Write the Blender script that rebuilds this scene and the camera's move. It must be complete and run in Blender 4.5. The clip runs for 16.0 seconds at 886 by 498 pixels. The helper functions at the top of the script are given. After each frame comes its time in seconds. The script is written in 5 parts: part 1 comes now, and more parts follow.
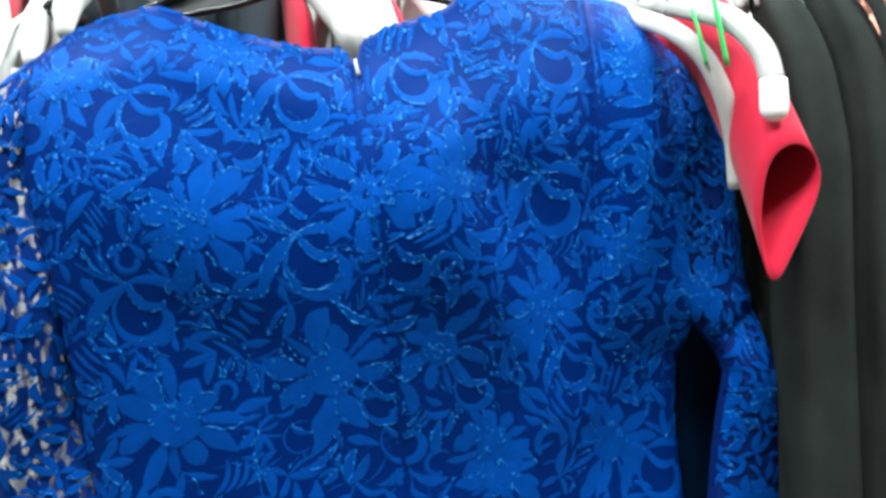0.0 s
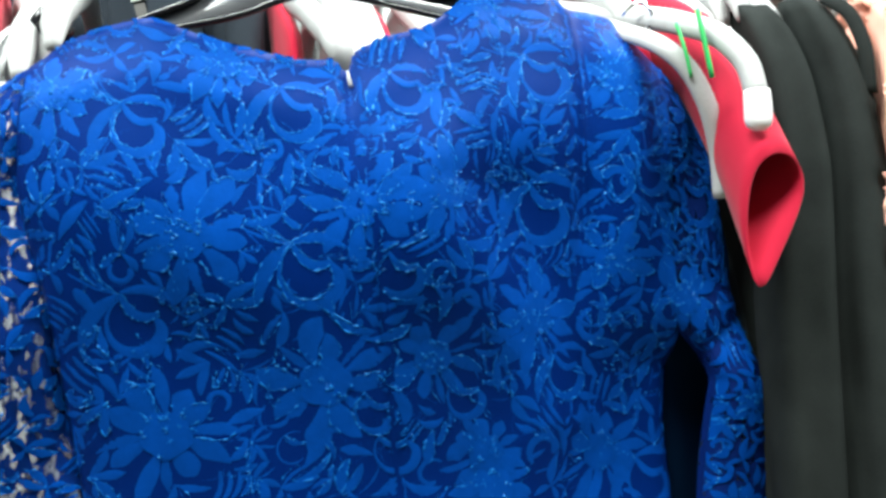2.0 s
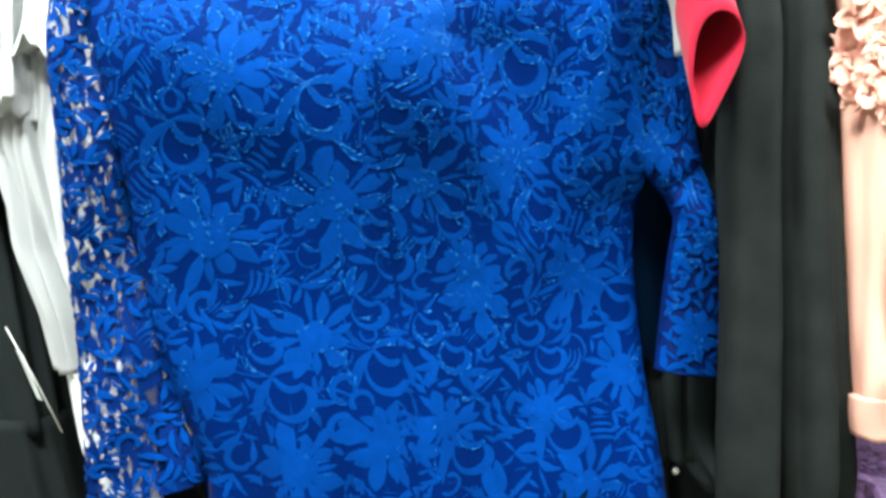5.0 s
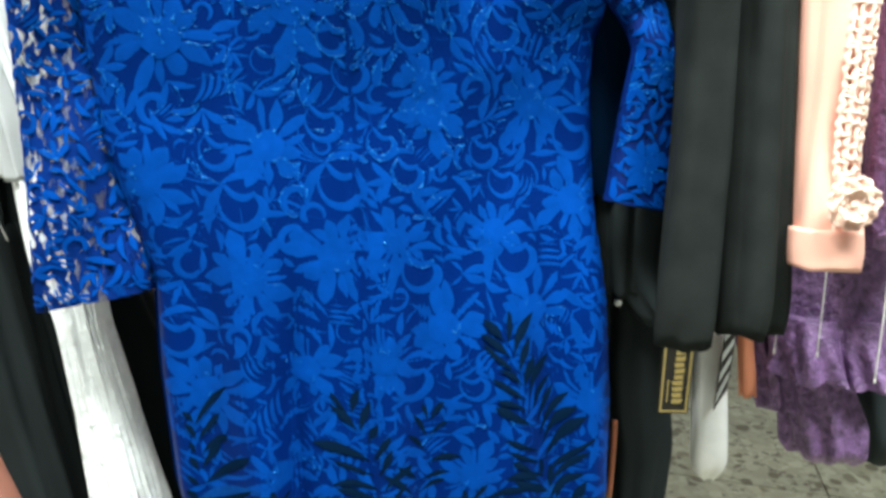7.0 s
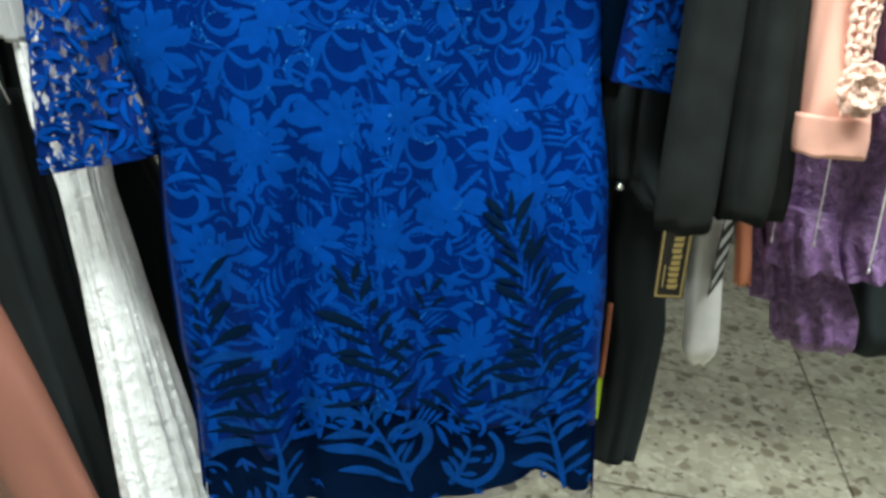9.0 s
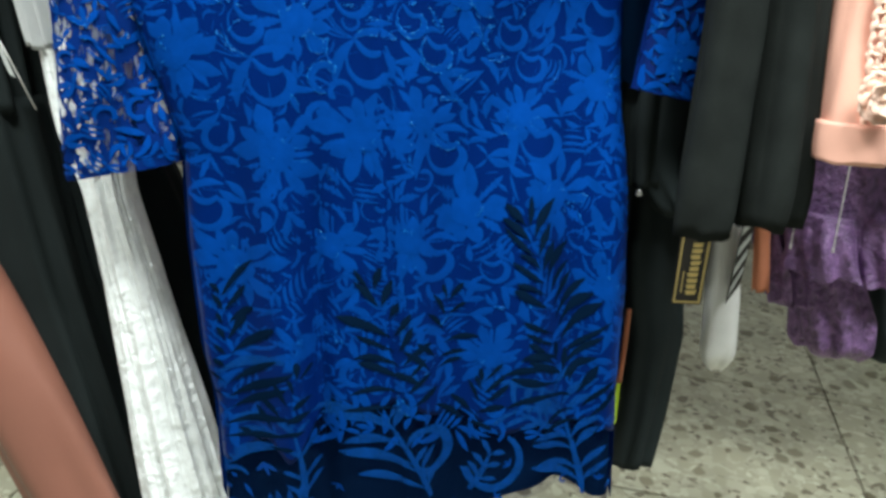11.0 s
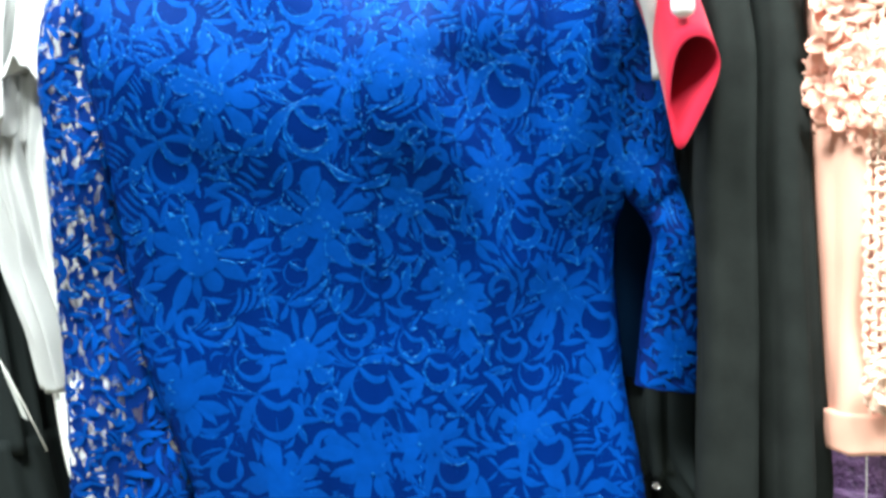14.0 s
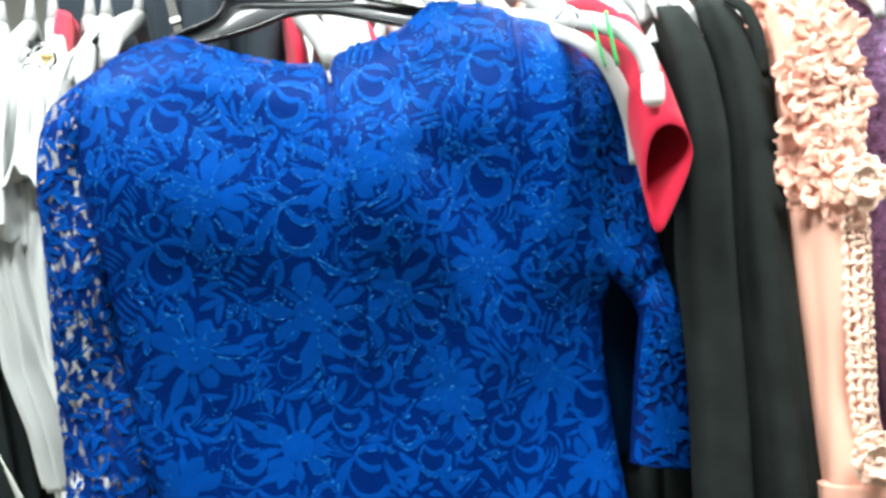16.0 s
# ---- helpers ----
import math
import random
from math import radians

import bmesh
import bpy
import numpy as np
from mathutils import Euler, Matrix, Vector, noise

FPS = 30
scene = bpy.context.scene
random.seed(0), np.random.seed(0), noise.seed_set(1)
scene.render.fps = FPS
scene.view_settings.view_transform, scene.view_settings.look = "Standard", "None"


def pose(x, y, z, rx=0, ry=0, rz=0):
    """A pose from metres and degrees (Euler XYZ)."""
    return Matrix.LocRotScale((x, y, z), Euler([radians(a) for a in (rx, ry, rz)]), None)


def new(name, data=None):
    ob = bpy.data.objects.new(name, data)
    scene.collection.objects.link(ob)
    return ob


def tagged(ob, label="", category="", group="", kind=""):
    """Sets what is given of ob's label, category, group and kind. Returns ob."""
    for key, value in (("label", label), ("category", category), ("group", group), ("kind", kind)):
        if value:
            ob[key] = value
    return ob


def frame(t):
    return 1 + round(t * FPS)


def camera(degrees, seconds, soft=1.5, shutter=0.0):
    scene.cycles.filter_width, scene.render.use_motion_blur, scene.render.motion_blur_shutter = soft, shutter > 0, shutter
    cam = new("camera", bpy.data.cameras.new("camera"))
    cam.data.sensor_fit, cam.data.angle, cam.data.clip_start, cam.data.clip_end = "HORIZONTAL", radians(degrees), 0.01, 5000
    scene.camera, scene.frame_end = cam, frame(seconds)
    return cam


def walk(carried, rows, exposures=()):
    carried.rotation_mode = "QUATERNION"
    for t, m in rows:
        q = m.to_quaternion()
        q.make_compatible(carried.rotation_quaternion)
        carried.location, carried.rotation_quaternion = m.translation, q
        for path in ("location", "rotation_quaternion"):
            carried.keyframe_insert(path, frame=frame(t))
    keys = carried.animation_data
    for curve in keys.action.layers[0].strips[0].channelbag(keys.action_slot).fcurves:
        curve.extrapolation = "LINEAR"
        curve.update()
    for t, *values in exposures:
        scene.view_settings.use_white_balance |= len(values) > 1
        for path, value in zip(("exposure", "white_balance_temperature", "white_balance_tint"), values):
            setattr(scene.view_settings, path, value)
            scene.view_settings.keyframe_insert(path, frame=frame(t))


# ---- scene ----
cam = camera(54.1, 16.0, soft=3.2, shutter=0.4)
METRES, EYE, TILT, LEAN, TURN = 0.63, 1.38, -6.0, 0.0, 0.0
ROWS = [
    (0.0, 0.0, 0.0, 0.0, 0.0, 0.0, -0.0),
    (0.5, 0.0037, 0.0041, 0.015, -0.05, 1.72, 0.58),
    (1.0, -0.0058, 0.0007, 0.029, -1.38, 2.85, 1.24),
    (1.5, -0.0129, -0.0031, 0.0066, -1.33, 2.21, 0.1),
    (2.0, -0.0258, -0.0081, -0.0174, -1.87, 1.53, 0.38),
    (2.5, -0.0599, -0.0385, -0.0237, -3.67, 2.41, 1.48),
    (3.0, 0.0263, -0.0703, -0.0547, 0.82, -1.31, -0.73),
    (3.5, 0.1141, -0.0985, -0.0767, 4.04, -2.77, -0.64),
    (6.0, 0.1059, -0.2693, -0.2122, 2.51, -4.49, -1.87),
    (6.5, 0.1105, -0.2499, -0.2503, 1.46, -6.99, -2.53),
    (7.0, 0.1224, -0.2437, -0.2848, 1.23, -9.27, -3.48),
    (7.5, 0.1311, -0.2524, -0.3035, 1.16, -10.78, -4.17),
    (8.0, 0.1261, -0.2476, -0.3177, 1.42, -12.35, -4.34),
    (8.5, 0.1175, -0.2558, -0.3163, 1.77, -15.04, -4.28),
    (9.0, 0.1206, -0.2587, -0.3246, 1.58, -15.78, -5.24),
    (11.5, 0.0972, -0.2689, -0.3152, 2.47, -15.41, -4.87),
    (12.0, 0.0961, -0.269, -0.2865, 2.71, -12.8, -2.96),
    (12.5, 0.0968, -0.2649, -0.2569, 2.24, -10.05, -1.82),
    (13.0, 0.098, -0.2627, -0.2121, 2.45, -6.67, -1.81),
    (13.5, 0.102, -0.2609, -0.1843, 2.34, -4.61, -1.29),
    (14.0, 0.1044, -0.2538, -0.1516, 2.45, -1.72, -0.9),
    (14.5, 0.0993, -0.2582, -0.1242, 3.47, 0.67, 0.01),
    (15.0, 0.1001, -0.2621, -0.0992, 3.9, 3.05, 0.09),
    (15.5, 0.1139, -0.2862, -0.1021, 3.86, 2.32, 0.7),
    (16.0, 0.1344, -0.2878, -0.1052, 2.88, 2.19, 1.29),
]
EXPOSURES = [(0.0, 0.62), (0.5, 0.72), (1.0, 0.44), (1.6, 0.46), (2.5, 0.60), (3.0, 0.72), (3.5, 1.02), (6.0, 1.05), (7.0, 1.04), (8.0, 0.80), (9.0, 0.5), (11.5, 0.45), (12.5, 0.42), (13.0, 0.9), (14.0, 1.15), (14.5, 1.2), (15.0, 0.85), (16.0, 0.65)]
walk(cam, [(t, pose(0, 0, EYE, TILT, LEAN, TURN) @ pose(METRES * x, METRES * y, METRES * z, 90 + pitch, roll, yaw)) for t, x, y, z, yaw, pitch, roll in ROWS], EXPOSURES)

# ---------------------------------------------------------------- world and lights
world = bpy.data.worlds.new("shop_air")
scene.world = world
world.use_nodes = True
world.node_tree.nodes["Background"].inputs[0].default_value = (0.9, 0.95, 1.0, 1)
world.node_tree.nodes["Background"].inputs[1].default_value = 0.05

LAMPS = [  # x, y, size x, size y, watts
    (-0.75, 0.05, 1.2, 0.30, 56.0),
    (0.95, 0.10, 1.2, 0.30, 46.0),
    (0.1, 1.20, 1.8, 0.30, 40.0),
]
CEILING = 2.75
for lx, ly, sx, sy, watts in LAMPS:
    data = bpy.data.lights.new("ceiling_tube_light", "AREA")
    data.shape, data.size, data.size_y, data.energy = "RECTANGLE", sx, sy, watts
    data.color = (0.915, 0.990, 0.965)
    new("ceiling_tube_light", data).matrix_world = pose(lx, ly, CEILING - 0.10)


# ---------------------------------------------------------------- materials
def mat(name, col, rough=0.8, spec=0.3, metal=0.0, var=0.15, scale=14.0, grain=700.0, bump=0.15, sheen=0.0, see=0.0,
        glow=0.0, island=0.0, coat=0.0, trans=0.0, dist=0.0006, hole=None, tint=None, stretch=1.0):
    m = bpy.data.materials.new(name)
    m.use_nodes = True
    nt = m.node_tree
    b = nt.nodes["Principled BSDF"]
    tc = nt.nodes.new("ShaderNodeTexCoord")

    def noise_node(s, detail=3.0):
        n = nt.nodes.new("ShaderNodeTexNoise")
        n.inputs["Scale"].default_value, n.inputs["Detail"].default_value = s, detail
        nt.links.new(tc.outputs["Object"], n.inputs["Vector"])
        return n
    big, fine = noise_node(scale), noise_node(grain, 2.0)
    if stretch != 1.0:
        longer = nt.nodes.new("ShaderNodeVectorMath")
        longer.operation = "MULTIPLY"
        longer.inputs[1].default_value = (1.0, 1.0, 1.0 / stretch)
        nt.links.new(tc.outputs["Object"], longer.inputs[0])
        nt.links.new(longer.outputs[0], fine.inputs["Vector"])
    add = nt.nodes.new("ShaderNodeMath")
    add.operation = "MULTIPLY_ADD"
    nt.links.new(fine.outputs["Fac"], add.inputs[0])
    add.inputs[1].default_value = 0.5
    nt.links.new(big.outputs["Fac"], add.inputs[2])
    value = add.outputs[0]
    if island:
        geo = nt.nodes.new("ShaderNodeNewGeometry")
        mad = nt.nodes.new("ShaderNodeMath")
        mad.operation = "MULTIPLY_ADD"
        nt.links.new(geo.outputs["Random Per Island"], mad.inputs[0])
        mad.inputs[1].default_value = island
        nt.links.new(value, mad.inputs[2])
        value = mad.outputs[0]
    ramp = nt.nodes.new("ShaderNodeMapRange")
    ramp.inputs["From Min"].default_value, ramp.inputs["From Max"].default_value = 0.4, 1.1 + island
    ramp.inputs["To Min"].default_value, ramp.inputs["To Max"].default_value = 1 - var, 1 + var
    nt.links.new(value, ramp.inputs["Value"])
    mul = nt.nodes.new("ShaderNodeMix")
    mul.data_type, mul.blend_type = "RGBA", "MULTIPLY"
    mul.inputs[0].default_value = 1.0
    mul.inputs[6].default_value = (*col, 1)
    nt.links.new(ramp.outputs[0], mul.inputs[7])
    nt.links.new(mul.outputs[2], b.inputs["Base Color"])
    b.inputs["Roughness"].default_value, b.inputs["Metallic"].default_value = rough, metal
    b.inputs["Specular IOR Level"].default_value = spec
    b.inputs["Sheen Weight"].default_value = sheen
    if tint:
        b.inputs["Specular Tint"].default_value = (*tint, 1)
    b.inputs["Coat Weight"].default_value = coat
    b.inputs["Transmission Weight"].default_value = trans
    if bump:
        bp = nt.nodes.new("ShaderNodeBump")
        bp.inputs["Strength"].default_value, bp.inputs["Distance"].default_value = bump, dist
        nt.links.new(add.outputs[0], bp.inputs["Height"])
        nt.links.new(bp.outputs[0], b.inputs["Normal"])
    if glow:
        b.inputs["Emission Color"].default_value = (*col, 1)
        b.inputs["Emission Strength"].default_value = glow
    if see:
        tr, mx = nt.nodes.new("ShaderNodeBsdfTransparent"), nt.nodes.new("ShaderNodeMixShader")
        mr = nt.nodes.new("ShaderNodeMapRange")
        mr.inputs["From Min"].default_value, mr.inputs["From Max"].default_value = 0.3, 0.7
        mr.inputs["To Min"].default_value, mr.inputs["To Max"].default_value = max(0.0, see - 0.2), min(1.0, see + 0.2)
        if hole:
            for key, val in zip(("From Min", "From Max", "To Min", "To Max"), hole):
                mr.inputs[key].default_value = val
        nt.links.new(fine.outputs["Fac"], mr.inputs["Value"])
        nt.links.new(mr.outputs[0], mx.inputs[0])
        nt.links.new(b.outputs[0], mx.inputs[1])
        nt.links.new(tr.outputs[0], mx.inputs[2])
        nt.links.new(mx.outputs[0], nt.nodes["Material Output"].inputs["Surface"])
    return m


LACE = mat("blue_lace", (0.0008, 0.0440, 0.262), 0.56, 0.15, tint=(0.04, 0.52, 1.0), var=0.26, island=0.3, scale=70, grain=900, bump=0.4)
LINING = mat("blue_satin_lining", (0.0004, 0.0130, 0.112), 0.52, 0.18, tint=(0.03, 0.30, 1.0), var=0.2, bump=0.15)
SEAM = mat("matt_blue_seam", (0.0004, 0.0110, 0.080), 0.95, 0.0, var=0.2)
CORD = mat("glossy_blue_cord", (0.003, 0.110, 0.44), 0.33, 0.45, tint=(0.25, 0.75, 1.0), var=0.3, grain=1500, bump=0.6)
SLEEVE_NET = mat("blue_lace_sleeve_ground", (0.0006, 0.0190, 0.140), 0.8, 0.05, see=0.42, grain=120, hole=(0.515, 0.63, 0.0, 0.80), stretch=1.7)
SHOULDER_NET = mat("blue_shoulder_net", (0.0005, 0.0125, 0.104), 0.7, 0.08, see=0.2, grain=130, hole=(0.60, 0.68, 0.0, 0.55), stretch=1.5)
SHEER = mat("sheer_hem_net", (0.001, 0.010, 0.06), 0.75, 0.06, see=0.78, grain=1200)
HEM_LACE = mat("sheer_blue_hem_lace", (0.0010, 0.050, 0.25), 0.7, 0.06, var=0.3, scale=70, see=0.14, grain=900, bump=0.4)
# dark hem layer; its navy also stands in for shade inside the right sleeve
HEM_NET_SLEEVE_SHADE = mat("dark_navy_underlayer_and_sleeve_shade", (0.0022, 0.0110, 0.0320), 0.9, 0.0, var=0.25)
WHITE_PLASTIC = mat("milky_white_plastic", (0.40, 0.40, 0.395), 0.45, 0.3, var=0.2, scale=24, bump=0.03)
FROST = mat("frosted_hanger_end", (0.74, 0.72, 0.72), 0.5, 0.4, var=0.08, bump=0.05)
BLACK_PLASTIC = mat("glossy_black_plastic", (0.012, 0.012, 0.014), 0.16, 0.6, var=0.1, bump=0.02)
WEB_PLASTIC = mat("smoky_grey_plastic", (0.085, 0.088, 0.095), 0.30, 0.8, var=0.2, scale=9, bump=0.05, coat=0.8)
CHROME = mat("chrome", (0.7, 0.7, 0.72), 0.15, 0.5, metal=1.0, var=0.05, bump=0.0)
RED = mat("crimson_wool", (0.42, 0.006, 0.030), 0.85, 0.2, var=0.12, bump=0.3, sheen=0.1)
BLACK = mat("black_crepe", (0.0175, 0.0205, 0.0195), 0.95, 0.05, var=0.35, scale=22, bump=0.6)
COAL = mat("black_gaberdine", (0.0185, 0.0255, 0.0270), 0.85, 0.2, var=0.25, bump=0.3)
JET = mat("jet_black_jersey", (0.0100, 0.0140, 0.0140), 0.85, 0.15, var=0.2, bump=0.3)
SLATE = mat("dark_slate_cloth", (0.020, 0.027, 0.036), 0.85, 0.2, var=0.2, bump=0.3)
PEACH = mat("peach_satin", (0.86, 0.46, 0.355), 0.5, 0.4, var=0.08, bump=0.1)
PEACH_LACE = mat("pale_peach_crochet", (0.90, 0.62, 0.50), 0.8, 0.2, var=0.15, bump=0.5, grain=500)
PURPLE = mat("purple_lace", (0.20, 0.105, 0.255), 0.45, 0.6, var=0.8, scale=85, grain=240, bump=1.0, dist=0.006)
WHITE_CLOTH = mat("white_cotton", (0.52, 0.53, 0.53), 0.85, 0.2, var=0.06, bump=0.3)
SCARF = mat("bright_white_muslin", (0.90, 0.90, 0.88), 0.85, 0.2, var=0.06, scale=40, bump=0.4)
WHITE_LACE = mat("white_embossed_lace", (0.84, 0.86, 0.85), 0.85, 0.2, var=0.14, scale=60, grain=150, bump=1.0, dist=0.004)
BROWN = mat("rosewood_satin", (0.24, 0.10, 0.07), 0.38, 0.5, var=0.12, scale=8, bump=0.08)
ORANGE = mat("burnt_orange_cloth", (0.62, 0.23, 0.13), 0.8, 0.2, bump=0.3)
GREEN = mat("leaf_green_cloth", (0.06, 0.30, 0.025), 0.8, 0.2, bump=0.3)
LIME = mat("lime_card", (0.42, 0.62, 0.02), 0.6, 0.3, bump=0.05)
GOLD = mat("gold_foil", (0.72, 0.55, 0.22), 0.35, 0.5, metal=0.6, var=0.1, bump=0.05)
TAG_BLACK = mat("black_card", (0.025, 0.022, 0.018), 0.55, 0.4, bump=0.05)
TAG_GREY = mat("pale_grey_ink", (0.52, 0.54, 0.52), 0.6, 0.3, bump=0.05)
THREAD = mat("white_thread", (0.75, 0.74, 0.70), 0.7, 0.3, bump=0.0)
STRAP_GREEN = mat("green_strap", (0.03, 0.42, 0.10), 0.5, 0.4, bump=0.1)
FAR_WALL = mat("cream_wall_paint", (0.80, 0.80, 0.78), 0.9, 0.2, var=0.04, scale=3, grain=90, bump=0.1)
# grey picked to weaken fill light bounced off the unseen walls
WALL = mat("unseen_wall_low_bounce", (0.22, 0.22, 0.23), 0.9, 0.2, var=0.04, scale=3, grain=90, bump=0.1)
CEIL = mat("ceiling_paint", (0.55, 0.55, 0.54), 0.9, 0.2, var=0.03, scale=2, bump=0.05)
TUBE = mat("lamp_housing", (0.8, 0.8, 0.8), 0.5, 0.4, bump=0.0)


def terrazzo():
    m = bpy.data.materials.new("terrazzo")
    m.use_nodes = True
    nt = m.node_tree
    b = nt.nodes["Principled BSDF"]
    tc = nt.nodes.new("ShaderNodeTexCoord")
    info = nt.nodes.new("ShaderNodeObjectInfo")
    shift = nt.nodes.new("ShaderNodeVectorMath")
    shift.operation = "MULTIPLY_ADD"
    nt.links.new(info.outputs["Random"], shift.inputs[0])
    shift.inputs[1].default_value = (37.0, 51.0, 0.0)
    nt.links.new(tc.outputs["Object"], shift.inputs[2])
    warp = nt.nodes.new("ShaderNodeTexNoise")
    warp.inputs["Scale"].default_value = 30
    nt.links.new(shift.outputs[0], warp.inputs["Vector"])
    wv = nt.nodes.new("ShaderNodeVectorMath")
    wv.operation = "MULTIPLY_ADD"
    nt.links.new(warp.outputs["Color"], wv.inputs[0])
    wv.inputs[1].default_value = (0.02, 0.02, 0.0)
    nt.links.new(shift.outputs[0], wv.inputs[2])
    col_in = None
    for scale, stops in ((24.0, ((0.0, (0.20, 0.17, 0.12)), (0.10, (0.30, 0.27, 0.21)), (0.22, (0.50, 0.47, 0.39)), (0.55, (0.60, 0.57, 0.49)), (0.85, (0.68, 0.66, 0.58)))),
                         (70.0, ((0.0, (0.22, 0.19, 0.15)), (0.12, (0.50, 0.47, 0.40)), (0.6, (0.60, 0.57, 0.50)), (0.9, (0.70, 0.68, 0.60))))):
        v = nt.nodes.new("ShaderNodeTexVoronoi")
        v.inputs["Scale"].default_value = scale
        nt.links.new(wv.outputs[0], v.inputs["Vector"])
        sep = nt.nodes.new("ShaderNodeSeparateColor")
        nt.links.new(v.outputs["Color"], sep.inputs[0])
        r = nt.nodes.new("ShaderNodeValToRGB")
        r.color_ramp.interpolation = "CONSTANT"
        while len(r.color_ramp.elements) < len(stops):
            r.color_ramp.elements.new(0.5)
        for e, (p, c) in zip(r.color_ramp.elements, stops):
            e.position, e.color = p, (*c, 1)
        nt.links.new(sep.outputs[0], r.inputs[0])
        if col_in is None:
            col_in, sel = r.outputs[0], v
        else:
            big_edge = nt.nodes.new("ShaderNodeMapRange")
            big_edge.inputs["From Min"].default_value, big_edge.inputs["From Max"].default_value = 0.42, 0.50
            nt.links.new(sel.outputs["Distance"], big_edge.inputs["Value"])
            mx = nt.nodes.new("ShaderNodeMix")
            mx.data_type = "RGBA"
            nt.links.new(big_edge.outputs[0], mx.inputs[0])
            nt.links.new(col_in, mx.inputs[6])
            nt.links.new(r.outputs[0], mx.inputs[7])
            col_in = mx.outputs[2]
    dirt = nt.nodes.new("ShaderNodeTexNoise")
    dirt.inputs["Scale"].default_value = 3.5
    dirt.inputs["Detail"].default_value = 6
    nt.links.new(tc.outputs["Object"], dirt.inputs["Vector"])
    dr = nt.nodes.new("ShaderNodeMapRange")
    dr.inputs["From Min"].default_value, dr.inputs["From Max"].default_value = 0.3, 0.7
    dr.inputs["To Min"].default_value, dr.inputs["To Max"].default_value = 0.48, 0.74
    nt.links.new(dirt.outputs["Fac"], dr.inputs["Value"])
    mul = nt.nodes.new("ShaderNodeMix")
    mul.data_type, mul.blend_type = "RGBA", "MULTIPLY"
    mul.inputs[0].default_value = 1.0
    tint = nt.nodes.new("ShaderNodeMix")
    tint.data_type, tint.blend_type = "RGBA", "MULTIPLY"
    tint.inputs[0].default_value = 1.0
    tint.inputs[7].default_value = (0.97, 0.98, 0.84, 1)
    nt.links.new(col_in, tint.inputs[6])
    nt.links.new(tint.outputs[2], mul.inputs[6])
    nt.links.new(dr.outputs[0], mul.inputs[7])
    nt.links.new(mul.outputs[2], b.inputs["Base Color"])
    b.inputs["Roughness"].default_value = 0.42
    return m


TERRAZZO = terrazzo()
GROUT = mat("floor_joint", (0.16, 0.14, 0.11), 0.9, 0.2)

# ---------------------------------------------------------------- helpers of this scene
# The rack's own frame: its garments lean a little back at the top.
REST = Matrix.Translation((0, 0, EYE)) @ pose(0, 0, 0, TILT, 0, 0) @ Matrix.Translation((0, 0, -1.3))
BASES = {}


def thing(name, base, label, category, group="", kind=""):
    """An Empty at base, in the rack's frame, for the parts of one thing."""
    ob = new(name)
    ob.empty_display_size = 0.05
    ob.matrix_world = REST @ Matrix.Translation(base)
    BASES[ob.name] = Vector(base)
    return tagged(ob, label, category, group, kind)


def part(name, bm, material, parent, label="", smooth=True, kind="", solid=0.0):
    """Links a bmesh, built in the rack's frame, as one mesh under a thing or under a part."""
    base = BASES[parent.name]
    me = bpy.data.meshes.new(name)
    if isinstance(bm, tuple):
        verts = np.asarray(bm[0], float).reshape(-1, 3) - np.array(base)
        me.from_pydata(verts.tolist(), [], [list(f) for f in bm[1]])
    else:
        bmesh.ops.translate(bm, vec=-base, verts=bm.verts)
        bmesh.ops.recalc_face_normals(bm, faces=bm.faces)
        bm.to_mesh(me)
        bm.free()
    if smooth:
        me.polygons.foreach_set("use_smooth", [True] * len(me.polygons))
    me.materials.append(material)
    ob = new(name, me)
    ob.parent = parent
    BASES[ob.name] = base
    if solid:
        s = ob.modifiers.new("thickness", "SOLIDIFY")
        s.thickness, s.offset = solid, 0.0
    return tagged(ob, label, kind=kind)


def smooth_interp(z, rows):
    """Rows (z, values...) sorted by z, eased between."""
    zs = np.array([r[0] for r in rows], float)
    vals = np.array([r[1:] for r in rows], float)
    order = np.argsort(zs)
    return np.stack([np.interp(z, zs[order], vals[order, k]) for k in range(vals.shape[1])], -1)


def blur(a, n=2):
    for _ in range(n):
        a = np.concatenate([a[:1], (a[:-2] + 2 * a[1:-1] + a[2:]) / 4, a[-1:]])
    return a


def loft(rings, close=True, caps=True):
    """Verts and faces through rings of equal counts."""
    rings = [np.asarray(r, float) for r in rings]
    n = len(rings[0])
    verts = np.concatenate(rings)
    faces = []
    for i in range(len(rings) - 1):
        for j in range(n if close else n - 1):
            k = (j + 1) % n
            faces.append((i * n + j, i * n + k, (i + 1) * n + k, (i + 1) * n + j))
    if caps and close:
        faces.append(tuple(range(n - 1, -1, -1)))
        faces.append(tuple((len(rings) - 1) * n + j for j in range(n)))
    return verts, faces


